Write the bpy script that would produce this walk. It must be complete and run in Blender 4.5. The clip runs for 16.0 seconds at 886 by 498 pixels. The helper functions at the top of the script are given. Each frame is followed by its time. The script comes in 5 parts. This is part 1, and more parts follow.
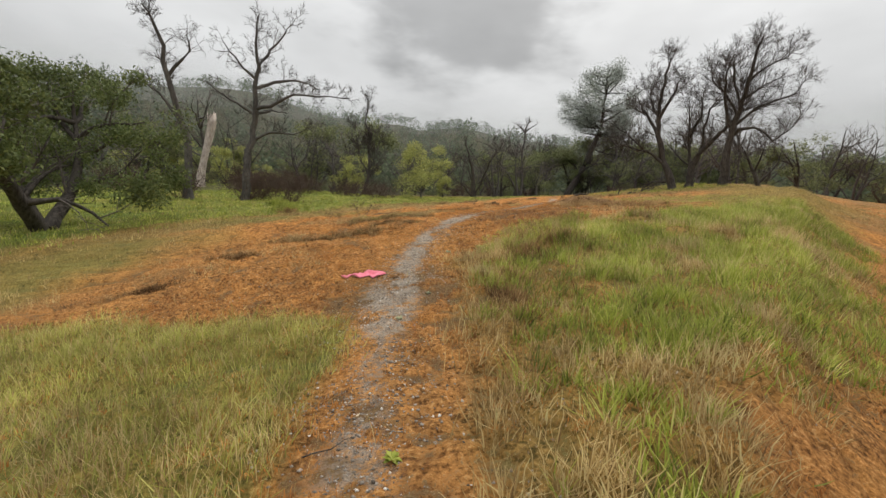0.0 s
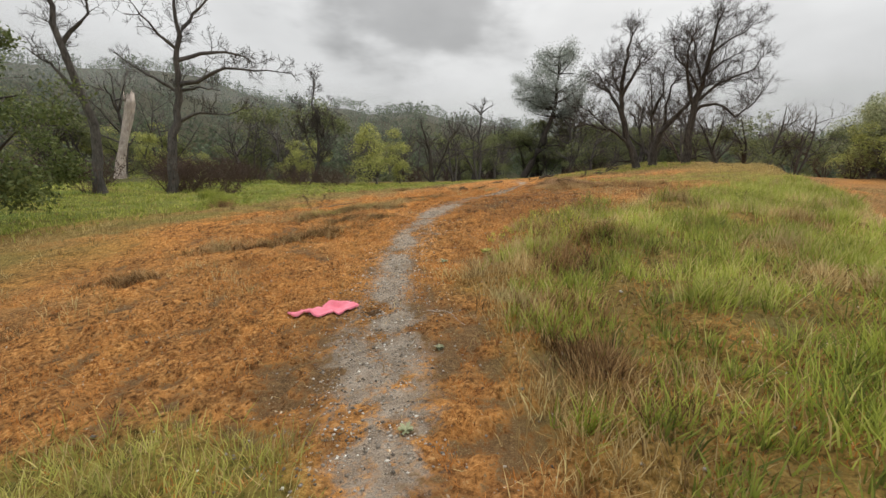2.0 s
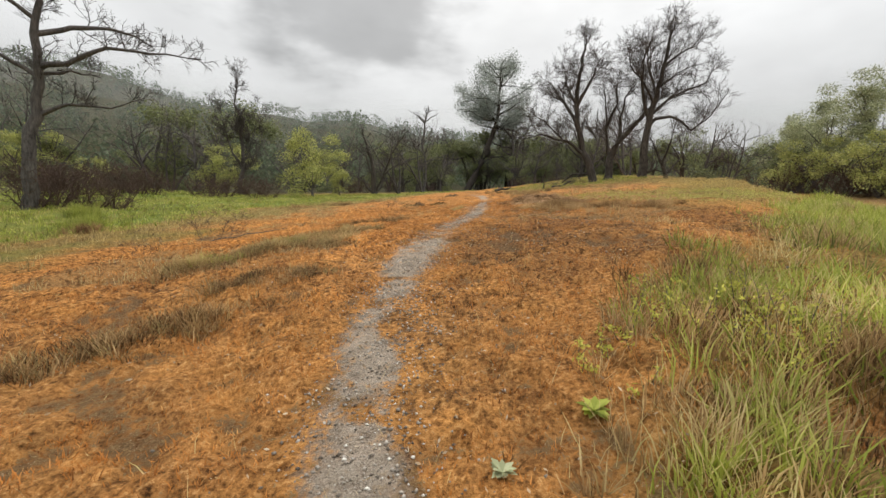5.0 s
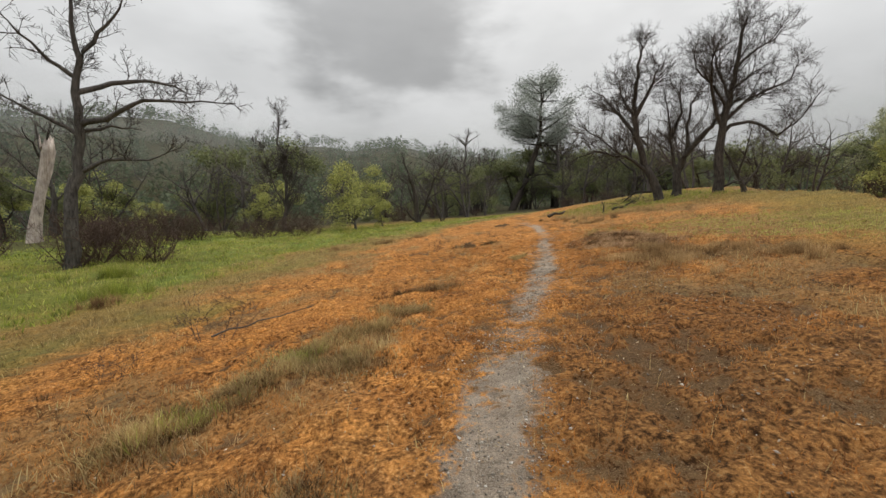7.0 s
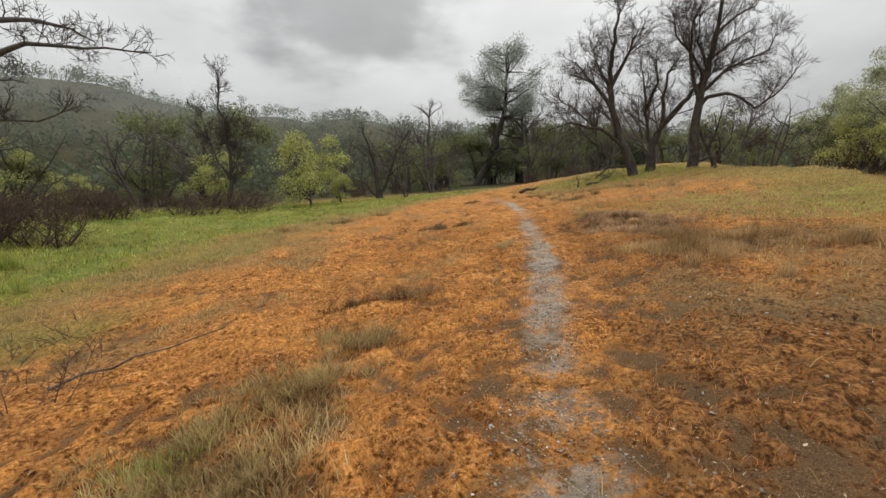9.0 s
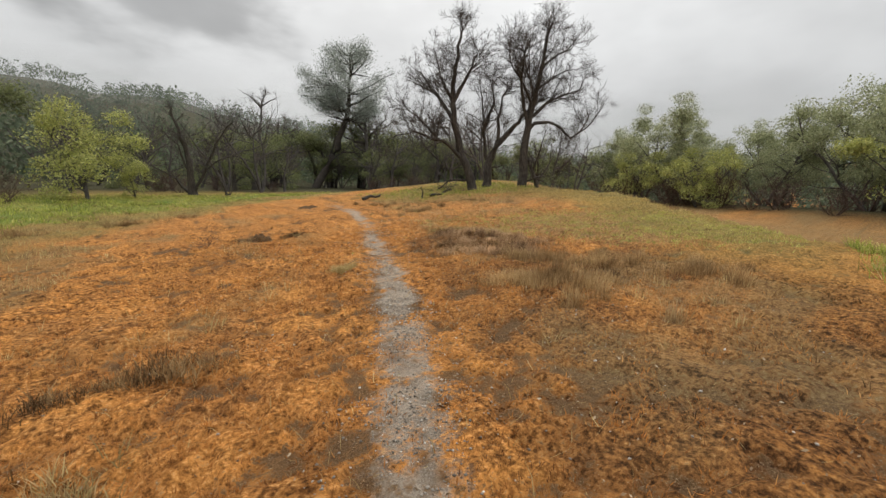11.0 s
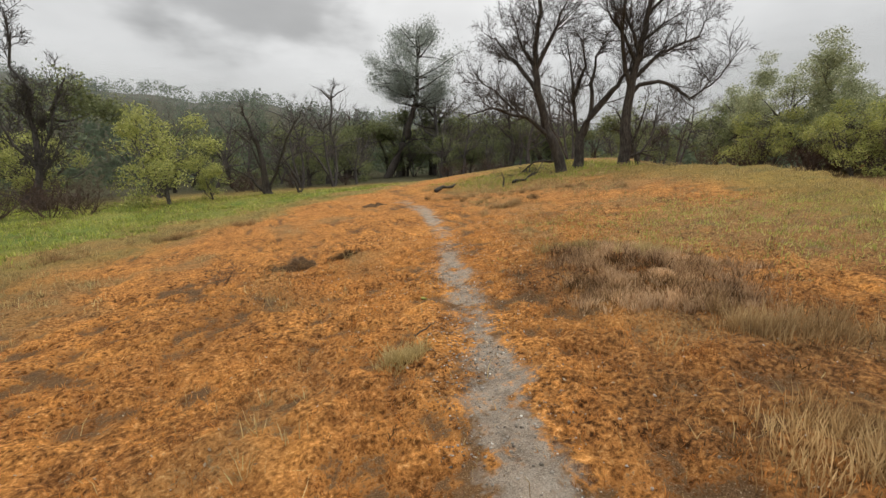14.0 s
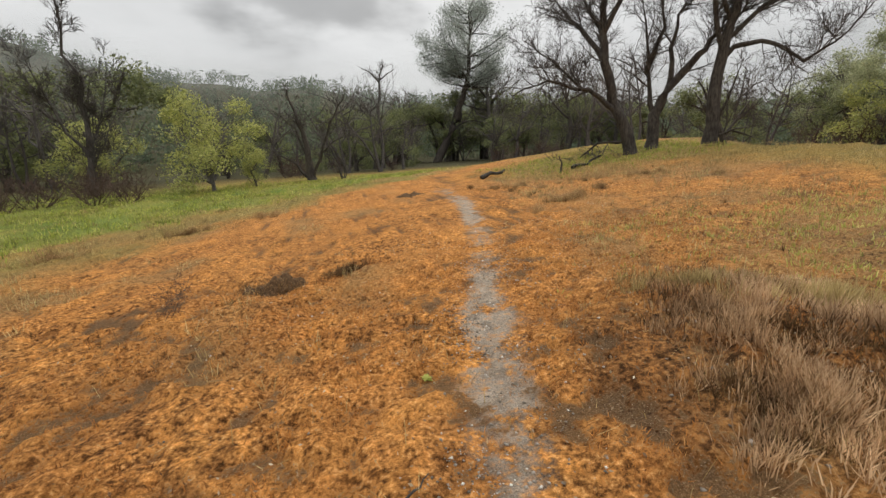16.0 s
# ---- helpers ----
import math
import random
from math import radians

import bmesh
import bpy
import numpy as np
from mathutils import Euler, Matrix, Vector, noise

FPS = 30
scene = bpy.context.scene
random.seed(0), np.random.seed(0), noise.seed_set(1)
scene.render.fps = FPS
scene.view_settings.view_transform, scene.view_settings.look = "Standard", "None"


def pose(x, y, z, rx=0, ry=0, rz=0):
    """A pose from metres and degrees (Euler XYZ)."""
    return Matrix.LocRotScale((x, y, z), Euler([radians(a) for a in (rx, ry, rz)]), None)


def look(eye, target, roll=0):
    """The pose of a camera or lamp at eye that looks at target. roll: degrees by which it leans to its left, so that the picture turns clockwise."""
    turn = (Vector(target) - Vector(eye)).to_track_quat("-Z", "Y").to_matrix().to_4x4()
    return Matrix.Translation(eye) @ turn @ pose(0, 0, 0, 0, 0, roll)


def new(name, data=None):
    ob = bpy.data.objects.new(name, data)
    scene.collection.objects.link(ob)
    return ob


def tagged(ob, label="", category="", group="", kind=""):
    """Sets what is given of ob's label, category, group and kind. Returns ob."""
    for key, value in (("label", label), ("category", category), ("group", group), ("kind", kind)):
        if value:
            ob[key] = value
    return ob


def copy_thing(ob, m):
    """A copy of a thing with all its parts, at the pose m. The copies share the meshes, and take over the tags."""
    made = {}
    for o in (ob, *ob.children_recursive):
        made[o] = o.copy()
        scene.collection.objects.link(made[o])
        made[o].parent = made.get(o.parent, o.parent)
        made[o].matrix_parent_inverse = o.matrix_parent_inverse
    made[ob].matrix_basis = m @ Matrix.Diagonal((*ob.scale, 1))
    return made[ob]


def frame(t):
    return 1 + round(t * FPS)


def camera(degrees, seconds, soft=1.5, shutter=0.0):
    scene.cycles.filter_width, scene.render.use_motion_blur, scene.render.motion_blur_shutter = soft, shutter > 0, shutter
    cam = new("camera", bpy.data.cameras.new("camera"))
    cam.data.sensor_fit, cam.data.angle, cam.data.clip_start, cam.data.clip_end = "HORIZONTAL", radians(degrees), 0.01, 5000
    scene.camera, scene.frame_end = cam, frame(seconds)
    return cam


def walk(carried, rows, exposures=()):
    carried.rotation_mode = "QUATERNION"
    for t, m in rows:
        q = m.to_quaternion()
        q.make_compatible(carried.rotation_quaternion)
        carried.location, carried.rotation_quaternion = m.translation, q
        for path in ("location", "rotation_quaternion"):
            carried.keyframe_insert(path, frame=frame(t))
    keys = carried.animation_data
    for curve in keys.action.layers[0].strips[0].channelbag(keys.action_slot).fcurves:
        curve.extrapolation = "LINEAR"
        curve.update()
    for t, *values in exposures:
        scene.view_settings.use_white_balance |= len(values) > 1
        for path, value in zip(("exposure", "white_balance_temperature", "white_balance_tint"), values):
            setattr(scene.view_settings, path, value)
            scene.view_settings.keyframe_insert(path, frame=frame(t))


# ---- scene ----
cam = camera(94.5, 16.0, soft=1.5)
PATH = [
    (0, (-0.004, 0.149, 1.245), (-0.009, 2.135, 1.006), 3.9),
    (0.5, (-0.17, 0.696, 1.215), (-0.167, 2.676, 0.93), 2.4),
    (1, (-0.288, 1.203, 1.247), (-0.107, 3.163, 0.892), 0.5),
    (1.5, (-0.317, 1.787, 1.264), (-0.043, 3.737, 0.914), 2.2),
    (2, (-0.465, 2.261, 1.241), (-0.253, 4.227, 0.944), 2.3),
    (2.5, (-0.489, 2.706, 1.282), (-0.062, 4.626, 0.921), 0.8),
    (3, (-0.554, 3.276, 1.318), (-0.298, 5.223, 0.94), 2.1),
    (3.5, (-0.621, 3.875, 1.301), (-0.248, 5.785, 0.839), 3.2),
    (4, (-0.582, 4.478, 1.346), (-0.108, 6.411, 1.148), 3.8),
    (4.5, (-0.563, 5.102, 1.425), (-0.038, 6.996, 1.053), -0.4),
    (4.7, (-0.587, 5.317, 1.415), (-0.084, 7.235, 1.151), 2.4),
    (6.8, (-0.422, 7.514, 2.083), (-0.025, 9.465, 1.895), 0.3),
    (7, (-0.419, 7.717, 2.142), (-0.135, 9.691, 1.994), -0.6),
    (7.5, (-0.483, 8.238, 2.096), (-0.319, 10.215, 1.847), 0.3),
    (8, (-0.403, 8.708, 2.11), (-0.061, 10.644, 1.743), 0.1),
    (8.5, (-0.296, 9.211, 2.187), (-0.017, 11.171, 1.907), -2.8),
    (9, (-0.245, 9.704, 2.205), (0.214, 11.632, 1.935), -0.5),
    (9.5, (0.002, 10.099, 2.182), (0.83, 11.889, 1.853), -0.2),
    (10, (0.162, 10.508, 2.282), (0.987, 12.319, 2.08), -0.4),
    (10.2, (0.199, 10.693, 2.256), (1.081, 12.476, 2.044), 0.4),
    (12.3, (0.962, 12.465, 2.405), (2.301, 13.938, 2.211), 3.7),
    (12.5, (1.048, 12.721, 2.451), (2.252, 14.308, 2.276), 5.1),
    (13, (1.165, 13.307, 2.439), (2.168, 15.023, 2.223), 5.7),
    (13.5, (1.435, 13.724, 2.486), (2.521, 15.391, 2.29), 4.2),
    (14, (1.7, 14.185, 2.547), (2.543, 15.972, 2.232), -0.1),
    (14.5, (1.926, 14.682, 2.578), (2.839, 16.425, 2.219), -0.4),
    (15, (2.256, 15.093, 2.524), (3.094, 16.896, 2.311), 3.9),
    (15.5, (2.519, 15.572, 2.552), (3.061, 17.476, 2.264), 2.4),
    (16, (2.789, 16.007, 2.617), (3.396, 17.872, 2.229), -0.4),
]
walk(cam, [(t, look(eye, target, roll)) for t, eye, target, roll in PATH],
     exposures=[(0, 0.0), (2.5, 0.05), (4.2, 0.2), (4.7, 0.2), (6.8, -0.15), (7.6, 0.0), (13, 0.0), (16, 0.06)])

# ---- sky and light: low cloud after rain ----
def make_sky():
    w = bpy.data.worlds.new("overcast")
    scene.world = w
    w.use_nodes = True
    nt = w.node_tree
    nt.nodes.clear()
    N, L = nt.nodes.new, nt.links.new
    out, bg = N("ShaderNodeOutputWorld"), N("ShaderNodeBackground")
    sky = N("ShaderNodeTexSky")
    sky.sky_type, sky.sun_disc = "NISHITA", False
    sky.sun_elevation, sky.sun_rotation = radians(48), radians(25)
    sky.air_density, sky.dust_density = 1.2, 3.0
    tc = N("ShaderNodeTexCoord")

    def math_node(op, a, b=None):
        n = N("ShaderNodeMath")
        n.operation = op
        for k, v in enumerate((a, b)):
            if v is None:
                continue
            if isinstance(v, (int, float)):
                n.inputs[k].default_value = v
            else:
                L(v, n.inputs[k])
        return n.outputs[0]

    def noise_node(scale, detail, stretch, shift=0.0):
        m = N("ShaderNodeMapping")
        m.inputs["Scale"].default_value = stretch
        m.inputs["Location"].default_value = (shift, shift * 0.7, 0)
        L(tc.outputs["Generated"], m.inputs["Vector"])
        n = N("ShaderNodeTexNoise")
        n.inputs["Scale"].default_value, n.inputs["Detail"].default_value = scale, detail
        n.inputs["Roughness"].default_value = 0.52
        L(m.outputs[0], n.inputs["Vector"])
        return n.outputs["Fac"]

    sep = N("ShaderNodeSeparateXYZ")
    L(tc.outputs["Generated"], sep.inputs[0])
    up = math_node("MAXIMUM", sep.outputs["Z"], 0.0)
    # an overcast dome is about three times as bright overhead as at the horizon
    dome = math_node("ADD", math_node("MULTIPLY", math_node("POWER", up, 1.6), SKY_TOP), SKY_LOW)
    big = noise_node(2.1, 4.0, (1, 1, 2.0), 3.1)
    small = noise_node(5.0, 4.0, (1, 1, 2.4), 1.4)
    mix = math_node("ADD", math_node("MULTIPLY", big, 0.95), math_node("MULTIPLY", small, 0.28))
    shade = math_node("ADD", math_node("MULTIPLY", math_node("SUBTRACT", mix, 0.615), 0.9), 1.04)
    # the one heavy cloud that hangs over the valley
    dot = N("ShaderNodeVectorMath")
    dot.operation = "DOT_PRODUCT"
    L(tc.outputs["Generated"], dot.inputs[0])
    dot.inputs[1].default_value = Vector((0.01, 0.90, 0.43)).normalized()
    away = math_node("ARCCOSINE", math_node("MINIMUM", dot.outputs["Value"], 1.0))
    edge = math_node("ADD", away, math_node("MULTIPLY", math_node("SUBTRACT", small, 0.5), 0.45))
    edge = math_node("ADD", edge, math_node("MULTIPLY", math_node("SUBTRACT", big, 0.5), 0.30))
    heavy = N("ShaderNodeMapRange")
    heavy.interpolation_type = "SMOOTHSTEP"
    heavy.inputs["From Min"].default_value, heavy.inputs["From Max"].default_value = 0.10, 0.30
    heavy.inputs["To Min"].default_value, heavy.inputs["To Max"].default_value = 0.60, 1.0
    L(edge, heavy.inputs["Value"])
    level = math_node("MULTIPLY", math_node("MULTIPLY", dome, shade), heavy.outputs[0])
    cloud = N("ShaderNodeVectorMath")
    cloud.operation = "SCALE"
    cloud.inputs[0].default_value = (0.985, 0.992, 0.99)
    L(level, cloud.inputs["Scale"])
    clear = N("ShaderNodeVectorMath")
    clear.operation = "SCALE"
    L(sky.outputs[0], clear.inputs[0])
    clear.inputs["Scale"].default_value = 0.10
    mixc = N("ShaderNodeMix")
    mixc.data_type = "RGBA"
    mixc.inputs["Factor"].default_value = 0.96
    L(clear.outputs[0], mixc.inputs["A"])
    L(cloud.outputs[0], mixc.inputs["B"])
    L(mixc.outputs["Result"], bg.inputs["Color"])
    bg.inputs["Strength"].default_value = 1.0
    L(bg.outputs[0], out.inputs[0])


SKY_LOW, SKY_TOP = 0.50, 1.38
make_sky()
sun = new("sun", bpy.data.lights.new("sun", "SUN"))
sun.data.energy, sun.data.angle, sun.data.color = 1.0, radians(35), (1.0, 0.96, 0.9)
sun.matrix_world = look((6, 12, 30), (0, 0, 0))


# ---- materials ----
def shader(name, rough=0.9, spec=0.3):
    m = bpy.data.materials.new(name)
    m.use_nodes = True
    nt = m.node_tree
    b = nt.nodes["Principled BSDF"]
    b.inputs["Roughness"].default_value = rough
    b.inputs["Specular IOR Level"].default_value = spec
    return m, nt, b


def tex_noise(nt, scale, detail=4.0, rough=0.55, vec=None):
    n = nt.nodes.new("ShaderNodeTexNoise")
    n.inputs["Scale"].default_value, n.inputs["Detail"].default_value, n.inputs["Roughness"].default_value = scale, detail, rough
    if vec is None:
        g = nt.nodes.new("ShaderNodeNewGeometry")
        vec = g.outputs["Position"]
    nt.links.new(vec, n.inputs["Vector"])
    return n.outputs["Fac"]


def ramp(nt, fac, stops):
    r = nt.nodes.new("ShaderNodeValToRGB")
    e = r.color_ramp.elements
    while len(e) < len(stops):
        e.new(0.5)
    for k, (p, c) in enumerate(stops):
        e[k].position, e[k].color = p, (*c, 1)
    nt.links.new(fac, r.inputs[0])
    return r.outputs[0]


def mix_rgb(nt, fac, a, b, kind="MIX"):
    m = nt.nodes.new("ShaderNodeMix")
    m.data_type, m.blend_type = "RGBA", kind
    for key, v in (("Factor", fac), ("A", a), ("B", b)):
        if isinstance(v, (int, float)):
            m.inputs[key].default_value = v
        elif isinstance(v, tuple):
            m.inputs[key].default_value = (*v, 1)
        else:
            nt.links.new(v, m.inputs[key])
    return m.outputs["Result"]


def attr(nt, name):
    a = nt.nodes.new("ShaderNodeAttribute")
    a.attribute_name = name
    return a.outputs["Fac"]


def calc(nt, op, a, b):
    n = nt.nodes.new("ShaderNodeMath")
    n.operation = op
    n.use_clamp = True
    for k, v in enumerate((a, b)):
        if isinstance(v, (int, float)):
            n.inputs[k].default_value = v
        else:
            nt.links.new(v, n.inputs[k])
    return n.outputs[0]


def bump(nt, b, height, strength, dist):
    n = nt.nodes.new("ShaderNodeBump")
    n.inputs["Strength"].default_value, n.inputs["Distance"].default_value = strength, dist
    nt.links.new(height, n.inputs["Height"])
    nt.links.new(n.outputs[0], b.inputs["Normal"])


def ground_material():
    m, nt, b = shader("wet_ground", 0.95, 0.08)
    fine, mid, wide = tex_noise(nt, 30, 6, 0.72), tex_noise(nt, 7.5, 5, 0.6), tex_noise(nt, 0.9, 4)
    grit = tex_noise(nt, 120, 3, 0.7)
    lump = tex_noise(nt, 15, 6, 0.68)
    ochre = ramp(nt, fine, [(0.32, (0.165, 0.068, 0.017)), (0.44, (0.41, 0.178, 0.045)), (0.56, (0.59, 0.266, 0.073)), (0.70, (0.76, 0.44, 0.165))])
    rust = ramp(nt, fine, [(0.32, (0.085, 0.034, 0.011)), (0.44, (0.26, 0.108, 0.030)), (0.56, (0.45, 0.195, 0.058)), (0.70, (0.66, 0.39, 0.165))])
    orange = mix_rgb(nt, ramp(nt, tex_noise(nt, 1.5, 6, 0.7), [(0.38, (0, 0, 0)), (0.64, (1, 1, 1))]), rust, ochre)
    dark = ramp(nt, fine, [(0.32, (0.040, 0.020, 0.009)), (0.48, (0.125, 0.057, 0.021)), (0.64, (0.25, 0.122, 0.045)), (0.74, (0.36, 0.25, 0.15))])
    soil = ramp(nt, mid, [(0.38, (1, 1, 1)), (0.60, (0, 0, 0))])
    wide_soil = ramp(nt, wide, [(0.40, (1, 1, 1)), (0.58, (0, 0, 0))])
    patch = calc(nt, "MULTIPLY", calc(nt, "MULTIPLY", soil, wide_soil), 0.6)
    patch = calc(nt, "MAXIMUM", patch, calc(nt, "MULTIPLY", attr(nt, "soil"), ramp(nt, lump, [(0.36, (1, 1, 1)), (0.72, (0.45, 0.45, 0.45))])))
    col = mix_rgb(nt, patch, orange, dark)
    # tufts the width of a hand: shade painted dark between, light painted on top
    lump_shade = ramp(nt, lump, [(0.37, (0.42, 0.38, 0.34)), (0.49, (1.0, 1.0, 1.0)), (0.62, (1.14, 1.11, 1.05))])
    lump_shade = mix_rgb(nt, ramp(nt, tex_noise(nt, 0.55, 4, 0.6), [(0.40, (0.15, 0.15, 0.15)), (0.60, (1, 1, 1))]), (1.05, 1.05, 1.05), lump_shade)
    col = mix_rgb(nt, 1.0, col, lump_shade, "MULTIPLY")
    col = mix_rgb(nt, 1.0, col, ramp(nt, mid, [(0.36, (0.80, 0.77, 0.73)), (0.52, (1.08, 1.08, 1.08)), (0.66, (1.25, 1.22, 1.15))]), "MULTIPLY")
    # bare wet earth with pale grit, in the gaps between the mats of thatch
    earth = ramp(nt, grit, [(0.34, (0.058, 0.034, 0.016)), (0.52, (0.128, 0.078, 0.040)), (0.64, (0.20, 0.135, 0.078)), (0.72, (0.54, 0.46, 0.34))])
    open_ground = calc(nt, "ADD", calc(nt, "MULTIPLY", attr(nt, "hollow"), 0.35), calc(nt, "ADD", calc(nt, "MULTIPLY", lump, 0.55), calc(nt, "MULTIPLY", fine, 0.25)))
    open_ground = ramp(nt, open_ground, [(0.555, (0, 0, 0)), (0.62, (0.88, 0.88, 0.88))])
    col = mix_rgb(nt, open_ground, col, earth)
    straw = ramp(nt, fine, [(0.3, (0.10, 0.062, 0.028)), (0.55, (0.26, 0.175, 0.080)), (0.78, (0.42, 0.32, 0.16))])
    col = mix_rgb(nt, calc(nt, "MULTIPLY", attr(nt, "straw"), ramp(nt, lump, [(0.35, (0.35, 0.35, 0.35)), (0.6, (1, 1, 1))])), col, straw)
    green = ramp(nt, mid, [(0.3, (0.060, 0.098, 0.016)), (0.5, (0.135, 0.205, 0.032)), (0.72, (0.27, 0.33, 0.070))])
    green = mix_rgb(nt, 0.45, green, ramp(nt, fine, [(0.3, (0.04, 0.06, 0.015)), (0.7, (0.24, 0.30, 0.08))]))
    green = mix_rgb(nt, 1.0, green, ramp(nt, tex_noise(nt, 0.35, 5, 0.65), [(0.36, (0.62, 0.70, 0.60)), (0.50, (0.95, 0.95, 0.95)), (0.66, (1.30, 1.15, 1.15))]), "MULTIPLY")
    col = mix_rgb(nt, attr(nt, "grass"), col, green)
    litter = ramp(nt, mid, [(0.3, (0.030, 0.026, 0.014)), (0.7, (0.085, 0.080, 0.040))])
    col = mix_rgb(nt, attr(nt, "wood"), col, litter)
    gravel = ramp(nt, grit, [(0.30, (0.105, 0.080, 0.058)), (0.5, (0.33, 0.275, 0.215)), (0.60, (0.48, 0.41, 0.335)), (0.72, (0.72, 0.65, 0.55))])
    gravel = mix_rgb(nt, 0.5, gravel, ramp(nt, mid, [(0.32, (0.125, 0.095, 0.066)), (0.5, (0.33, 0.275, 0.21)), (0.7, (0.54, 0.47, 0.38))]))
    islands = calc(nt, "MULTIPLY", calc(nt, "SUBTRACT", lump, 0.44), 3.2)
    islands2 = calc(nt, "MULTIPLY", calc(nt, "SUBTRACT", tex_noise(nt, 2.3, 5, 0.62), 0.50), 7.0)
    ragged = calc(nt, "SUBTRACT", calc(nt, "SUBTRACT", attr(nt, "tread"), islands), islands2)
    ragged = ramp(nt, ragged, [(0.04, (0, 0, 0)), (0.70, (0.92, 0.92, 0.92))])
    col = mix_rgb(nt, ragged, col, gravel)
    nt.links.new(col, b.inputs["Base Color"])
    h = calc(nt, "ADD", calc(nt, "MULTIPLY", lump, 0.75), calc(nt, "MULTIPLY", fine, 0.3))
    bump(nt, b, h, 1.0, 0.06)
    nt.links.new(ramp(nt, fine, [(0.3, (0.75, 0.75, 0.75)), (0.6, (1, 1, 1))]), b.inputs["Roughness"])
    return m


def blade_material(name, stops, rough=0.7, thin=0.25, upward=0.0):
    """Grass and leaves: colour by the blade's own random tint, paler towards the tip, some light let through."""
    m, nt, b = shader(name, rough, 0.25)
    base = ramp(nt, attr(nt, "tint"), stops)
    patchy = ramp(nt, tex_noise(nt, 1.7, 3), [(0.32, (0.60, 0.58, 0.55)), (0.68, (1.16, 1.13, 1.05))])
    col = mix_rgb(nt, 1.0, base, patchy, "MULTIPLY")
    nt.links.new(col, b.inputs["Base Color"])
    lean = None
    if upward:
        g = nt.nodes.new("ShaderNodeNewGeometry")
        mixn, unitn = nt.nodes.new("ShaderNodeVectorMath"), nt.nodes.new("ShaderNodeVectorMath")
        mixn.operation, unitn.operation = "ADD", "NORMALIZE"
        mixn.inputs[1].default_value = (0, 0, upward)
        nt.links.new(g.outputs["Normal"], mixn.inputs[0])
        nt.links.new(mixn.outputs[0], unitn.inputs[0])
        lean = unitn.outputs[0]
        nt.links.new(lean, b.inputs["Normal"])
    if thin:
        tr = nt.nodes.new("ShaderNodeBsdfTranslucent")
        nt.links.new(col, tr.inputs["Color"])
        mx = nt.nodes.new("ShaderNodeMixShader")
        mx.inputs[0].default_value = thin
        nt.links.new(b.outputs[0], mx.inputs[1])
        nt.links.new(tr.outputs[0], mx.inputs[2])
        nt.links.new(mx.outputs[0], nt.nodes["Material Output"].inputs["Surface"])
    return m


def bark_material(name, lo, hi, scale=14.0):
    m, nt, b = shader(name, 0.92, 0.2)
    tc = nt.nodes.new("ShaderNodeTexCoord")
    mp = nt.nodes.new("ShaderNodeMapping")
    mp.inputs["Scale"].default_value = (1, 1, 0.22)
    nt.links.new(tc.outputs["Object"], mp.inputs["Vector"])
    ridge = tex_noise(nt, scale, 6, 0.65, mp.outputs[0])
    blot = tex_noise(nt, 1.6, 4, 0.6, tc.outputs["Object"])
    col = ramp(nt, ridge, [(0.32, lo), (0.66, hi)])
    col = mix_rgb(nt, 1.0, col, ramp(nt, blot, [(0.3, (0.7, 0.7, 0.7)), (0.7, (1.2, 1.2, 1.15))]), "MULTIPLY")
    nt.links.new(col, b.inputs["Base Color"])
    bump(nt, b, ridge, 0.8, 0.03)
    return m


GROUND = ground_material()
GREEN = blade_material("green_grass", [(0.0, (0.100, 0.122, 0.018)), (0.4, (0.285, 0.335, 0.045)), (0.75, (0.45, 0.49, 0.095)), (1.0, (0.62, 0.56, 0.21))], 0.6, 0.35, 0.6)
YELLOW_GREEN = blade_material("yellowing_grass", [(0.0, (0.21, 0.215, 0.040)), (0.5, (0.47, 0.47, 0.105)), (1.0, (0.70, 0.62, 0.24))], 0.6, 0.35, 0.8)
STRAW = blade_material("straw_grass", [(0.0, (0.18, 0.105, 0.040)), (0.4, (0.46, 0.325, 0.135)), (0.8, (0.72, 0.57, 0.29)), (1.0, (0.62, 0.57, 0.25))], 0.7, 0.35, 0.8)
TAWNY = blade_material("tawny_grass", [(0.0, (0.13, 0.066, 0.030)), (0.4, (0.43, 0.255, 0.130)), (1.0, (0.80, 0.56, 0.34))], 0.7, 0.35, 0.8)
OLIVE = blade_material("olive_grass", [(0.0, (0.18, 0.122, 0.046)), (0.5, (0.41, 0.305, 0.125)), (1.0, (0.64, 0.50, 0.235))], 0.7, 0.35, 0.8)
ORANGE = blade_material("orange_thatch", [(0.0, (0.16, 0.058, 0.016)), (0.35, (0.44, 0.172, 0.037)), (0.75, (0.61, 0.255, 0.060)), (1.0, (0.68, 0.385, 0.145))], 0.8, 0.25, 1.0)
LEAF_OLIVE = blade_material("olive_leaves", [(0.0, (0.095, 0.110, 0.048)), (0.5, (0.19, 0.215, 0.090)), (1.0, (0.30, 0.325, 0.15))], 0.7, 0.4, 0.6)
LEAF_OAK = blade_material("live_oak_leaves", [(0.0, (0.062, 0.083, 0.030)), (0.5, (0.135, 0.175, 0.060)), (1.0, (0.25, 0.285, 0.11))], 0.6, 0.35)
LEAF_SPRING = blade_material("spring_leaves", [(0.0, (0.21, 0.23, 0.065)), (0.5, (0.41, 0.44, 0.135)), (1.0, (0.60, 0.58, 0.23))], 0.7, 0.4, 0.5)
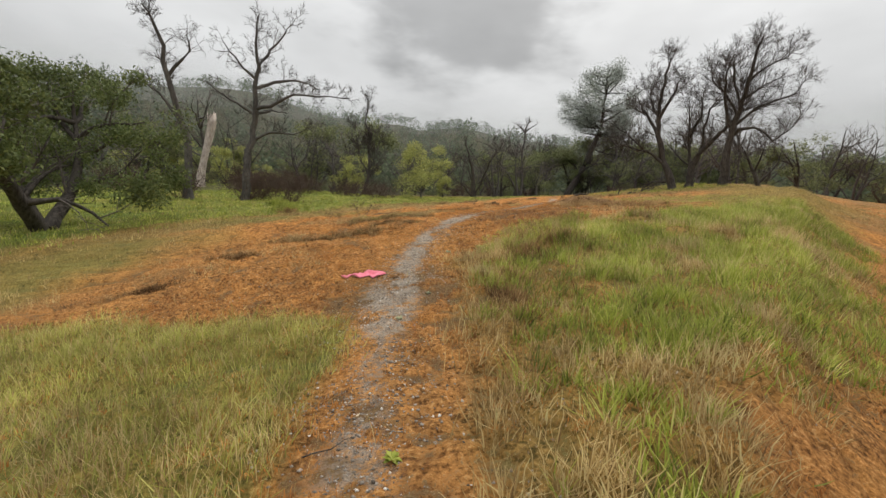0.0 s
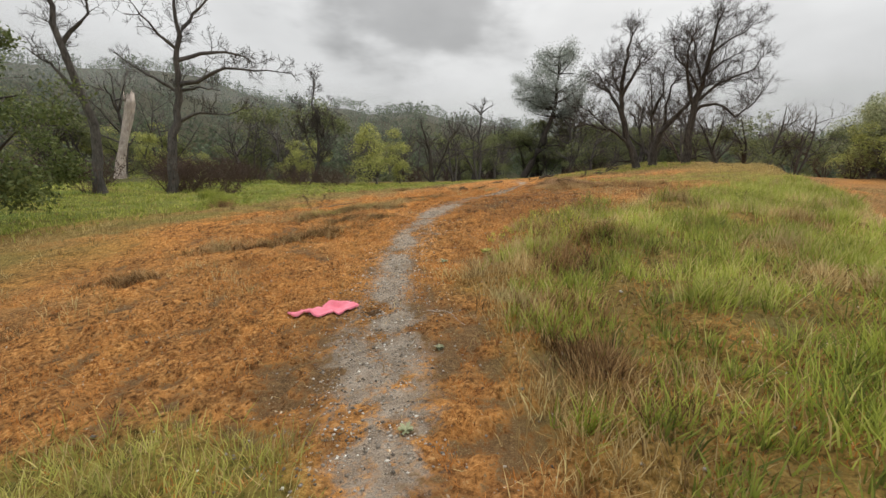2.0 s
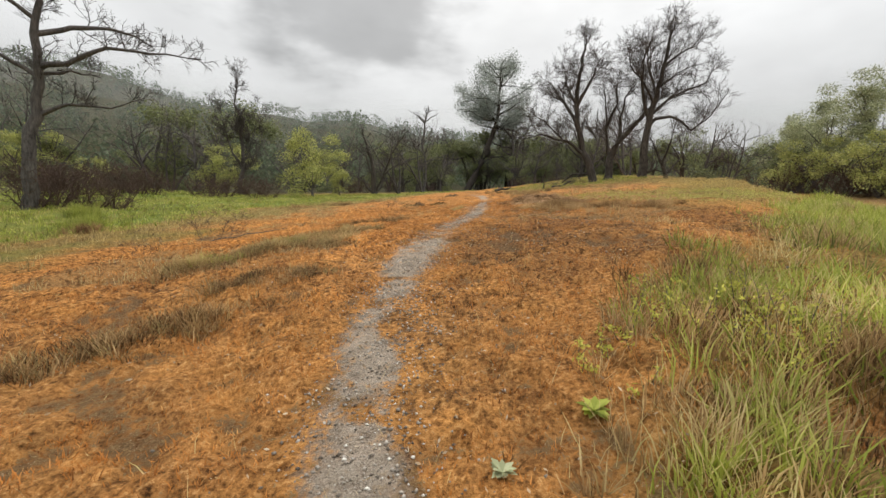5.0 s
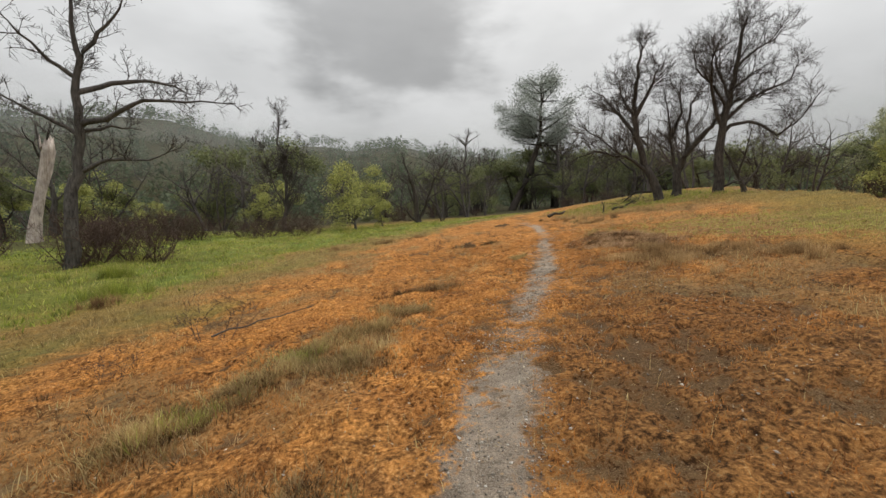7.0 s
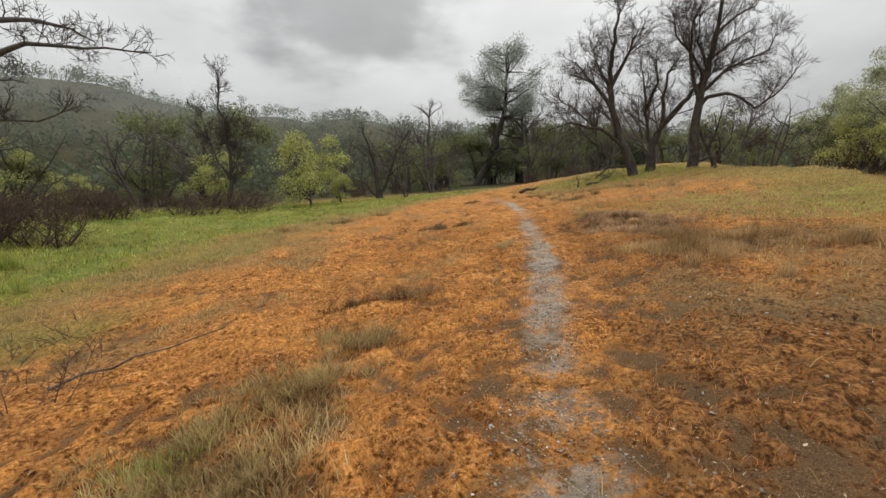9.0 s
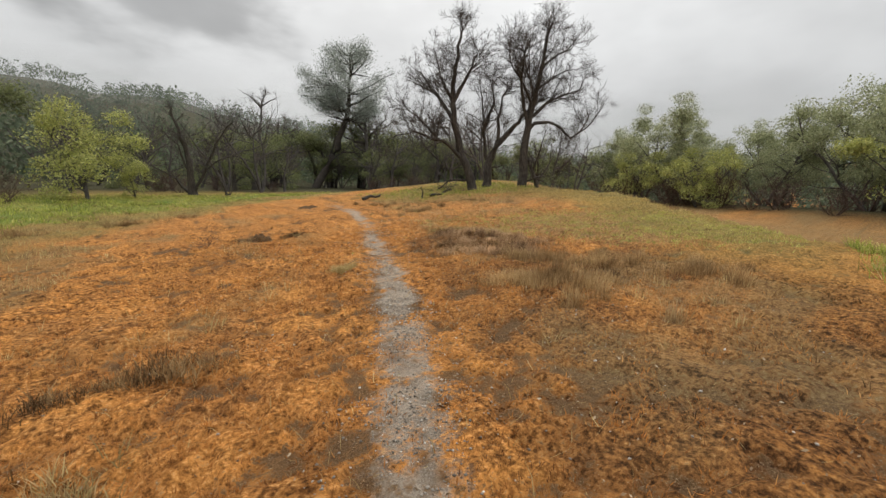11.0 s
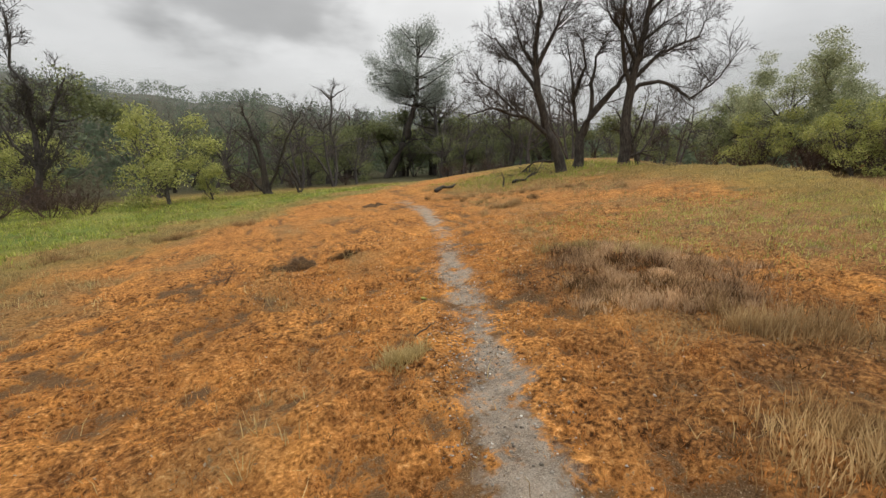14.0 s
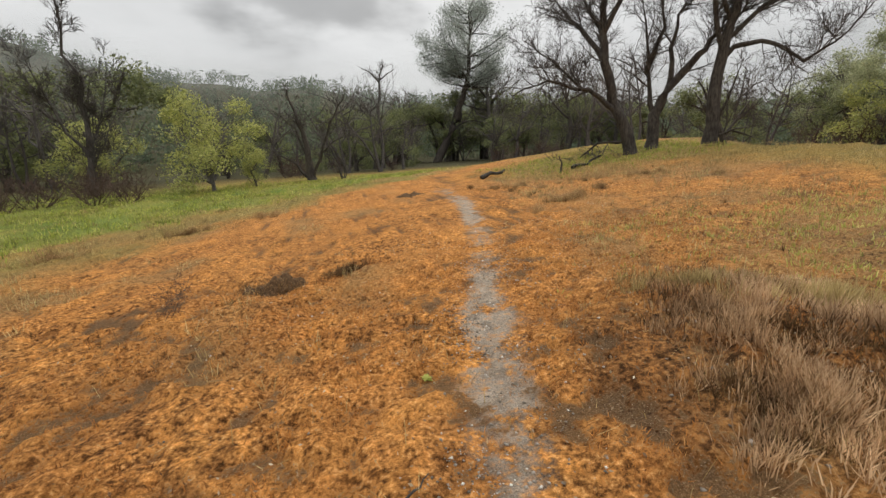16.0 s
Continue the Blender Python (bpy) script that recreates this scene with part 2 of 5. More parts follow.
LEAF_WILLOW = blade_material("willow_leaves", [(0.0, (0.20, 0.23, 0.12)), (0.5, (0.36, 0.39, 0.22)), (1.0, (0.52, 0.54, 0.34))], 0.7, 0.4, 0.4)
NEEDLE = blade_material("grey_pine_needles", [(0.0, (0.22, 0.255, 0.235)), (0.5, (0.35, 0.39, 0.36)), (1.0, (0.48, 0.52, 0.47))], 0.7, 0.4, 0.6)
HILL_LEAF = blade_material("hill_leaves", [(0.0, (0.070, 0.098, 0.062)), (0.5, (0.120, 0.155, 0.098)), (1.0, (0.20, 0.235, 0.145))], 0.9, 0.4, 2.2)
BARK = bark_material("dark_wet_bark", (0.026, 0.022, 0.019), (0.105, 0.090, 0.078))
BARK_GREY = bark_material("grey_bark", (0.045, 0.040, 0.038), (0.15, 0.135, 0.125))
TWIG = bark_material("twig_bark", (0.075, 0.063, 0.057), (0.19, 0.162, 0.145), 30)
TWIG_OAK = bark_material("oak_twig_bark", (0.045, 0.039, 0.036), (0.125, 0.108, 0.098), 30)
TWIG_RED = bark_material("brush_bark", (0.055, 0.036, 0.029), (0.15, 0.10, 0.078), 30)
PALE_WOOD = bark_material("bare_weathered_wood", (0.26, 0.20, 0.17), (0.64, 0.56, 0.50), 9)


# ---- the lie of the land ----
def lattice(ix, iy, salt):
    h = np.sin(ix * 127.1 + iy * 311.7 + salt * 74.7) * 43758.5453
    return h - np.floor(h)


def value_noise(x, y, scale, salt=0):
    x, y = np.asarray(x, float) * scale, np.asarray(y, float) * scale
    ix, iy = np.floor(x), np.floor(y)
    fx, fy = x - ix, y - iy
    fx, fy = fx * fx * (3 - 2 * fx), fy * fy * (3 - 2 * fy)
    a, b = lattice(ix, iy, salt), lattice(ix + 1, iy, salt)
    c, d = lattice(ix, iy + 1, salt), lattice(ix + 1, iy + 1, salt)
    return a + (b - a) * fx + (c - a) * fy + (a - b - c + d) * fx * fy


def fbm(x, y, scale, salt=0, octaves=3):
    return sum(value_noise(x, y, scale * 2 ** k, salt + k) * 0.5 ** k for k in range(octaves)) / sum(0.5 ** k for k in range(octaves))


def smooth(a, b, v):
    s = np.clip((v - a) / (b - a), 0, 1)
    return s * s * (3 - 2 * s)


TRAIL_Y = (-4, 0.5, 2, 3.2, 5.2, 6.6, 8.2, 9.4, 10.6, 11.5, 12.9, 14.3, 16, 17.6, 19.6, 22, 26, 28.7, 31, 32.2)
TRAIL_X = (-0.2, -0.2, -0.35, -0.5, -0.62, -0.55, -0.35, 0.0, 0.4, 0.8, 1.45, 2.2, 3.0, 3.65, 4.4, 5.4, 6.65, 7.15, 7.5, 9.4)
MEADOW_Y = (-10, 5.9, 8.4, 12.7, 17, 22, 29, 35, 38.6, 44, 60)
MEADOW_X = (-5.6, -5.8, -5.6, -4.6, -3.0, -1.6, 0.4, 4.2, 9.0, 16, 22)
HILL_AZ = (-180, -100, -60, -46, -38, -30, -22, -12, -5, -2, 1, 4, 8, 14, 30, 60, 100, 180)
HILL_EL = (7.0, 9.0, 10.8, 10.0, 10.9, 11.9, 11.5, 10.6, 9.6, 10.2, 10.4, 9.9, 8.9, 8.4, 6.8, 5.0, 6.0, 7.0)


def turf(x, y):
    """The lumps of the thatch, about a hand wide."""
    return 0.68 * smooth(0.38, 0.56, mats(x, y)) + 0.32 * fbm(x + 90, y + 90, 10.5, 19, 2)


def mats(x, y):
    """Where the dead grass lies thick (high) and where it gapes (low)."""
    return 0.35 * fbm(x + 90, y + 90, 1.7, 19, 3) + 0.65 * fbm(x + 40, y + 20, 6.5, 23, 3)


BARE = ((4.78, 18.4, 0.42), (4.3, 17.2, 0.34), (-0.6, 12.05, 0.36), (-0.92, 10.45, 0.3), (1.45, 10.45, 0.3), (3.8, 11.95, 0.5), (1.92, 15.8, 0.34),
        (-0.2, 18.6, 0.45), (2.55, 15.0, 0.3), (3.55, 14.9, 0.3), (-1.2, 4.9, 0.5), (2.6, 14.2, 0.3), (0.9, 10.95, 0.3))


def bare_spots(x, y):
    return np.maximum.reduce([smooth(1.5, 0.4, np.hypot(x - a, (y - b) * 0.8) / r) for a, b, r in BARE])


def trail_x(y):
    return np.interp(y, TRAIL_Y, TRAIL_X)


def meadow_x(y):
    return np.interp(y, MEADOW_Y, MEADOW_X)


def brow_past(x, y):
    """Metres beyond the brow that runs up the slope to the big oaks."""
    return (x - np.minimum(3.2 + 0.85 * (y - 4), 18.5 + 0.1 * (y - 22))) * 0.76


def height(x, y):
    x, y = np.asarray(x, float), np.asarray(y, float)
    u = 2.5 * np.tanh(x / 25)
    v = 5 * np.tanh((y - 10) / 50)
    knoll = np.exp(-(((x - 3.6) / 2.6) ** 2 + ((y - 7.2) / 3.4) ** 2))
    step = 1 / (1 + np.exp(np.clip(-(y - 7.6) / 1.3, -50, 50)))
    near = -0.011 + 1.109 * u + 0.007 * v - 0.226 * u * u - 0.095 * u * v + 0.032 * v * v + 0.428 * u * u * v * smooth(60, 20, np.abs(x)) + 0.266 * knoll + 0.847 * step
    p = np.maximum(brow_past(x, y), 0)
    near = near - (1.5 * (1 - np.exp(-p / 1.8)) + 0.10 * np.minimum(p, 30)) * smooth(44, 22, y)
    far = 1.2 + np.where(x > 0, 0.055, 0.045) * np.clip(x, -60, 45) + 0.02 * (np.clip(y, -40, 120) - 30)
    k = np.maximum(smooth(30, 56, y), np.maximum(smooth(22, 44, x), smooth(-14, -34, x)))
    k = np.maximum(k, smooth(-3, -30, y))
    near = near - 0.48 * smooth(22, 31, y) * smooth(5, 14, x) - 0.8 * smooth(-13, -21, x) * smooth(26, 34, y)
    z = near * (1 - k) + far * k
    r = np.hypot(x, y - 15)
    az = np.degrees(np.arctan2(x, y - 15))
    el = np.interp(az, HILL_AZ, HILL_EL)
    top = 300 * np.tan(np.radians(el))
    rise = smooth(85, 320, r) * (0.8 + 0.4 * fbm(x + 900, y + 900, 0.011, 5))
    z = z + top * rise + smooth(300, 900, r) * 10
    z = z + 0.16 * np.exp(-(((x - 5.6) / 0.9) ** 2 + ((y - 17.8) / 0.9) ** 2)) + 0.12 * np.exp(-(((x - 4.5) / 0.8) ** 2 + ((y - 14.6) / 0.7) ** 2))
    z = z + 0.26 * (fbm(x + 15, y + 15, 0.45, 91) - 0.5) * smooth(1, 5, meadow_x(y) - x) * smooth(60, 40, r)
    # hummocks and rough turf
    rough = smooth(60, 25, r)
    z = z + rough * (0.16 * (fbm(x + 50, y + 50, 0.7, 11) - 0.5) + 0.10 * (fbm(x + 80, y + 80, 2.6, 15) - 0.5) + 0.075 * (turf(x, y) - 0.5)) * smooth(0.15, 0.7, np.abs(x - trail_x(y)) + 0.12)
    # the burrow beside the cloth, and the hollow in the knoll
    z = z - 0.13 * np.exp(-((x + 0.70) ** 2 + (y - 5.90) ** 2) / 0.0036) - 0.20 * np.exp(-((x - 1.62) ** 2 + (y - 6.65) ** 2) / 0.04)
    return z


def masks(x, y):
    x, y = np.asarray(x, float), np.asarray(y, float)
    wob = (fbm(x + 30, y + 30, 1.1, 31) - 0.5)
    wob2 = (fbm(x + 60, y + 60, 0.45, 37) - 0.5)
    d = np.abs(x - trail_x(y)) * np.where(y < 29, 0.88, 0.6)
    wide = np.interp(y, (0, 2, 3.4, 4.4, 5.2, 6, 6.6, 8, 9.4, 10.4, 12, 14, 16, 20, 26), (0.13, 0.16, 0.12, 0.21, 0.28, 0.24, 0.17, 0.16, 0.15, 0.27, 0.28, 0.22, 0.17, 0.17, 0.19))
    tread = smooth(1.75, 0.15, (d + 0.22 * wob) / (wide * (0.75 + 0.6 * fbm(x * 0.3 + 9, y + 9, 0.75, 49)))) * smooth(34, 26, y) * np.minimum(1.2, 0.56 + 0.58 * smooth(0.34, 0.58, fbm(x * 0.4 + 70, y + 70, 0.6, 48)) + 0.4 * smooth(5.9, 6.6, y) * smooth(9.6, 8.8, y) + 0.2 * smooth(11.8, 12.4, y) * smooth(14.0, 13.4, y))
    past = brow_past(x, y)
    knoll = smooth(0.45, 1.1, x - trail_x(y) + 0.8 * wob) * smooth(0.3, -0.9, y - (7.3 + 0.62 * (x - 0.6)) + 1.4 * wob) * smooth(1.6, 0.2, past + 1.5 * wob) * smooth(-8, -3, y)
    knoll = knoll * np.maximum(smooth(-0.3, 0.6, y - 2.2 - 0.45 * (x - 1.4) + wob), smooth(1.7, 1.1, x))
    knoll = knoll * smooth(0.7, 1.3, np.hypot(x - 1.62, y - 6.65) / 0.24)
    verge = smooth(-0.22, -0.55, x - trail_x(y) + 0.35 * wob) * smooth(4.55, 4.0, y + 0.7 * wob + 0.05 * x) * smooth(-6.5, -4.0, x)
    md = meadow_x(y) - x + 3.0 * wob2
    meadow = smooth(2.6, 6.0, md) * smooth(70, 40, y)
    hem = smooth(-1.0, 1.6, md) * (1 - 0.75 * meadow)
    oaks = smooth(6.5, 2.5, np.hypot((x - 18.5) * 0.6, y - 33.0) + 2 * wob)
    brow = smooth(-4.5, -1.5, past + 2 * wob2) * smooth(2.5, 0.8, past + 2 * wob2) * smooth(11, 15, y)
    grass = np.clip(np.maximum.reduce([knoll * 0.3, verge * 0.60, meadow * (0.85 + 0.5 * wob), oaks * 0.5, brow * 0.38, hem * (0.42 + 0.8 * wob2)]), 0, 1)
    pale = smooth(3.2, 1.2, np.hypot((x - 10.2) * 0.7 + (y - 17.4) * 0.35, (y - 17.4) * 0.6 - (x - 10.2) * 0.1) + 1.2 * wob)
    field = smooth(18.5, 22.0, y + 2 * wob2 + 0.55 * (x - 8)) * smooth(0.8, 2.6, x - trail_x(y)) * smooth(40, 34, y) * (0.25 + 0.75 * smooth(0.40, 0.56, fbm(x * 0.7 + 31, y + 31, 0.55, 46)))
    lower = smooth(1.5, 4.5, past) * smooth(0.42, 0.6, fbm(x, y, 0.22, 41)) * smooth(8, 14, y)
    patchy = smooth(0.55, 0.70, fbm(x + 12, y + 7, 0.55, 43)) * smooth(0.7, 1.6, d)
    straw = np.clip(np.maximum.reduce([hem * 0.8, field * 0.6, brow * 0.6, lower, pale * 0.8, patchy * 0.7, knoll * 0.35, 0.34 * smooth(12, 8, y)]), 0, 1)
    soil = np.clip(0.95 * smooth(0.35, 0.9, x - trail_x(y) + 0.5 * wob) * smooth(7.0, 4.5, x - trail_x(y)) * smooth(18.5, 15.5, y) * smooth(7.5, 9.0, y) * smooth(0.34, 0.56, 0.6 * fbm(x + 5, y + 5, 0.5, 93) + 0.4 * fbm(x + 5, y + 25, 1.7, 94)) + 0.55 * knoll + smooth(1.0, 0.3, np.hypot((x - trail_x(y) - 1.7) / 1.9, (y - 11.2) / 3.4) + 0.5 * wob) + 0.35 * smooth(1.0, 0.2, np.hypot((x - 1.4) / 1.2, (y - 19.2) / 1.8) + wob) + smooth(1.0, 0.5, np.hypot((x - 4.75) / 0.6, (y - 17.8) / 1.0)) + 0.9 * smooth(1.0, 0.6, np.hypot((x - 5.7) / 1.6, (y - 17.6) / 1.3) + 0.8 * wob)
                   + 0.6 * smooth(0.75, 0.35, d) * smooth(4.5, 5.2, y) * smooth(7, 6, y), 0, 1)
    wood = smooth(19, 26, md - 0.05 * np.maximum(y - 10, 0)) * smooth(18, 26, y + 0.5 * np.abs(x)) * 0.85
    wood = np.maximum(wood, np.maximum(smooth(50, 64, y), smooth(24, 34, np.hypot(x - 4, (y - 14) * 0.8)) * np.maximum(smooth(4, 10, past) * smooth(45, 30, y) * smooth(36, 42, x), smooth(-26, -34, x))))
    return dict(tread=tread, grass=grass, straw=straw, soil=soil, wood=np.clip(wood, 0, 1), hollow=np.clip(0.5 + 2.2 * (0.37 + 0.035 * soil + 0.09 * bare_spots(x, y) + 0.04 * smooth(1.0, 0.3, d) - 0.05 * smooth(0.5, 0.62, fbm(x + 17, y + 44, 0.6, 47)) - mats(x, y)), 0, 1) * (1 - meadow), brow=brow, knoll=knoll, verge=verge, meadow=meadow, hem=hem, field=field, pale=pale, oaks=oaks, patchy=patchy, lower=lower, dist=d)


def mesh_from(name, verts, faces, attrs=None, smooth_shade=False):
    """A mesh from arrays; faces all of one size (n x 3 or n x 4)."""
    me = bpy.data.meshes.new(name)
    verts, faces = np.asarray(verts, np.float32), np.asarray(faces, np.int32)
    n, k = faces.shape
    me.vertices.add(len(verts))
    me.vertices.foreach_set("co", verts.ravel())
    me.loops.add(n * k)
    me.loops.foreach_set("vertex_index", faces.ravel())
    me.polygons.add(n)
    me.polygons.foreach_set("loop_start", np.arange(0, n * k, k, dtype=np.int32))
    me.polygons.foreach_set("loop_total", np.full(n, k, np.int32))
    if smooth_shade:
        me.polygons.foreach_set("use_smooth", np.ones(n, bool))
    for key, val in (attrs or {}).items():
        me.attributes.new(key, "FLOAT", "POINT").data.foreach_set("value", np.asarray(val, np.float32))
    me.update(calc_edges=True)
    return me


def lines_of(lo, hi, fine, limit):
    """Grid lines, fine between lo and hi and ever wider apart beyond, to the horizon."""
    a = list(np.arange(lo, hi + 1e-6, fine))
    s = fine
    while a[-1] < limit:
        s *= 1.13
        a.append(a[-1] + s)
    s = fine
    while a[0] > -limit:
        s *= 1.13
        a.insert(0, a[0] - s)
    return np.array(a)


def build_ground():
    gx, gy = lines_of(-3.2, 7.0, 0.045, 1500), lines_of(1.0, 21.0, 0.045, 1500)
    X, Y = np.meshgrid(gx, gy)
    X, Y = X.ravel(), Y.ravel()
    Z = height(X, Y)
    w = len(gx)
    i = np.arange(len(gy) - 1)[:, None] * w + np.arange(w - 1)[None, :]
    i = i.ravel()
    k = masks(X, Y)
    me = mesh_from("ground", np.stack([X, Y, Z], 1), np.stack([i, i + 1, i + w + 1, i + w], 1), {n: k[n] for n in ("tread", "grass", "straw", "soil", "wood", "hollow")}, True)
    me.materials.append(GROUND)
    return tagged(new("ground", me), "hillside ground of orange thatch, wet soil and worn gravel trail", "ground", kind="structure")


build_ground()


# ---- grass ----
rng = np.random.default_rng(7)


def blades(name, x, y, length, width, lean, material, label, category="grass", bend=0.5, tuft=None, lift=0.0, patch=0.0):
    """One mesh of many grass blades, each two quads' worth of triangles, rooted at x, y."""
    n = len(x)
    z = height(x, y) + lift
    az = rng.uniform(0, 2 * np.pi, n)
    if tuft is not None:
        az = tuft + rng.normal(0, 0.7, n)
    face = rng.uniform(0, 2 * np.pi, n)
    tilt = np.abs(rng.normal(0, lean, n))
    hx, hy = np.cos(az) * np.sin(tilt), np.sin(az) * np.sin(tilt)
    up = np.cos(tilt)
    sx, sy = np.cos(face) * width / 2, np.sin(face) * width / 2
    root = np.stack([x, y, z - 0.01], 1)
    mid = root + np.stack([hx, hy, up], 1) * (length * 0.55)[:, None]
    fall = np.stack([np.cos(az) * bend, np.sin(az) * bend, np.full(n, 0.75)], 1)
    fall = fall * 0.5 + np.stack([hx, hy, up], 1) * 0.5
    tip = mid + fall * (length * 0.45)[:, None]
    side = np.stack([sx, sy, np.zeros(n)], 1)
    v = np.stack([root - side, root + side, mid + side * 0.8, mid - side * 0.8, tip], 1).reshape(-1, 3)
    b = (np.arange(n) * 5)[:, None]
    f = np.concatenate([b + [0, 1, 2], b + [0, 2, 3], b + [3, 2, 4]], 1).reshape(-1, 3)
    tint = np.repeat(np.clip(rng.normal(0.5, 0.22, n), 0, 1), 5) + np.tile([-0.15, -0.15, 0.0, 0.0, 0.12], n)
    if patch:
        tint = tint + np.repeat(patch * (fbm(x + 21, y + 21, 1.4, 81) + 0.8 * fbm(x + 33, y + 33, 5.0, 83) - 0.9), 5)
    me = mesh_from(name, v, f, {"tint": np.clip(tint, 0, 1)})
    me.materials.append(material)
    return tagged(new(name, me), label, category, kind="stuff")


def scatter(count, x0, x1, y0, y1, key, power=1.0):
    """Random places in a rectangle, kept where the field key(masks) is high."""
    x, y = rng.uniform(x0, x1, count), rng.uniform(y0, y1, count)
    m = masks(x, y)
    keep = rng.uniform(0, 1, count) < np.clip(key(m, x, y), 0, 1) ** power
    return x[keep], y[keep]


def tufts(x, y, per, spread):
    """Blades gathered round tuft centres, leaning outwards."""
    n = len(x)
    k = rng.integers(max(1, per // 2), per + per // 2 + 1, n)
    cx, cy = np.repeat(x, k), np.repeat(y, k)
    a, r = rng.uniform(0, 2 * np.pi, len(cx)), np.abs(rng.normal(0, spread, len(cx)))
    return cx + np.cos(a) * r, cy + np.sin(a) * r, a


def clear_of_trail(x, y, gap):
    return smooth(gap * 0.6, gap * 1.4, np.abs(x - trail_x(y)))


def build_grass():
    x, y = scatter(15000, -2, 11, -3, 13, lambda m, x, y: m["knoll"] * (0.25 + 1.1 * smooth(0.3, 0.6, fbm(x, y, 1.5, 51))))
    x, y, a = tufts(x, y, 26, 0.10)
    core = 0.5 + 0.55 * (fbm(x + 3, y + 3, 0.8, 53) - 0.5) + 0.85 * (fbm(x + 8, y + 8, 2.6, 54) - 0.5)
    dry = (core < 0.385) | (rng.uniform(0, 1, len(x)) < 0.10) | (x - trail_x(y) < 0.85 + 2.0 * (core - 0.4))
    g = ~dry
    tall = 0.35 + 1.25 * fbm(x + 40, y + 40, 2.2, 55)
    blades("knoll_green_grass", x[g], y[g], rng.uniform(0.08, 0.25, g.sum()) * tall[g], rng.uniform(0.005, 0.012, g.sum()), 0.55, GREEN, "lush wet green grass on the knoll beside the trail", tuft=a[g], patch=0.7, bend=0.8)
    blades("knoll_dry_grass", x[dry], y[dry], rng.uniform(0.07, 0.24, dry.sum()) * tall[dry], rng.uniform(0.004, 0.008, dry.sum()), 0.6, STRAW, "brown dry grass mixed into the knoll", tuft=a[dry], patch=0.7, bend=0.8)
    x, y = scatter(10500, -6, 0.2, -2, 5.2, lambda m, x, y: m["verge"])
    x, y, a = tufts(x, y, 9, 0.06)
    mixed = rng.uniform(0, 1, len(x)) < 0.30 + 0.4 * smooth(2.9, 1.9, y + 1.2 * (fbm(x, y, 1.1, 58) - 0.5))
    g = ~mixed
    tall = 0.55 + 0.9 * fbm(x + 40, y + 40, 1.3, 56)
    blades("verge_grass", x[g], y[g], rng.uniform(0.06, 0.19, g.sum()) * tall[g], rng.uniform(0.003, 0.007, g.sum()), 0.55, YELLOW_GREEN, "yellowing green grass on the trail's low verge", tuft=a[g], patch=0.7, bend=0.8)
    blades("verge_straw", x[mixed], y[mixed], rng.uniform(0.05, 0.17, mixed.sum()) * tall[mixed], rng.uniform(0.003, 0.006, mixed.sum()), 0.6, STRAW, "straw-coloured stalks among the verge grass", tuft=a[mixed])
    x, y = scatter(42000, -30, 22, 5, 50, lambda m, x, y: m["meadow"] * (0.25 + 0.9 * fbm(x, y, 0.35, 57)) * (1 - 0.9 * m["wood"]) * smooth(70, 20, np.hypot(x, y - 12)))
    x, y, a = tufts(x, y, 6, 0.16)
    blades("meadow_grass", x, y, rng.uniform(0.06, 0.20, len(x)), rng.uniform(0.014, 0.032, len(x)), 0.5, GREEN, "bright green meadow grass below the slope", tuft=a, patch=0.9)
    x, y = scatter(15000, -14, 12, 5, 40, lambda m, x, y: m["hem"] * (0.1 + 0.9 * smooth(0.35, 0.65, fbm(x, y, 0.8, 59))))
    x, y, a = tufts(x, y, 8, 0.09)
    blades("slope_straw_grass", x, y, rng.uniform(0.05, 0.18, len(x)), rng.uniform(0.006, 0.014, len(x)), 0.45, OLIVE, "olive and straw grass along the meadow's edge", tuft=a, patch=0.8)
    x, y = scatter(15000, 4, 30, 14, 36, lambda m, x, y: (m["field"] + 0.4 * m["lower"]) * (0.15 + 0.8 * smooth(0.3, 0.7, fbm(x, y, 0.9, 61))))
    x, y, a = tufts(x, y, 7, 0.10)
    blades("field_dry_grass", x, y, rng.uniform(0.05, 0.19, len(x)), rng.uniform(0.006, 0.014, len(x)), 0.5, OLIVE, "dry brown grass in the field before the oaks", tuft=a, patch=0.9)
    x, y = scatter(1800, 11, 26, 24, 36, lambda m, x, y: m["oaks"])
    x, y, a = tufts(x, y, 7, 0.12)
    blades("oak_foot_grass", x, y, rng.uniform(0.08, 0.22, len(x)), rng.uniform(0.012, 0.022, len(x)), 0.4, GREEN, "green grass round the feet of the bare oaks", tuft=a)
    x, y = scatter(6000, 5, 16, 12, 23, lambda m, x, y: m["pale"])
    x, y, a = tufts(x, y, 7, 0.09)
    blades("pale_grass", x, y, rng.uniform(0.04, 0.10, len(x)), rng.uniform(0.006, 0.014, len(x)), 0.6, YELLOW_GREEN, "pale yellow-green low grass patch", tuft=a)
    x, y = scatter(12000, -6, 10, 5, 26, lambda m, x, y: m["patchy"] * (1 - m["knoll"]) * (1 - m["soil"]) * clear_of_trail(x, y, 0.8) * smooth(0.4, 0.6, fbm(x, y, 1.9, 62)))
    x, y, a = tufts(x, y, 8, 0.05)
    blades("scattered_dry_tufts", x, y, rng.uniform(0.05, 0.17, len(x)), rng.uniform(0.004, 0.008, len(x)), 0.5, STRAW, "short dry grass tufts among the orange thatch", tuft=a)
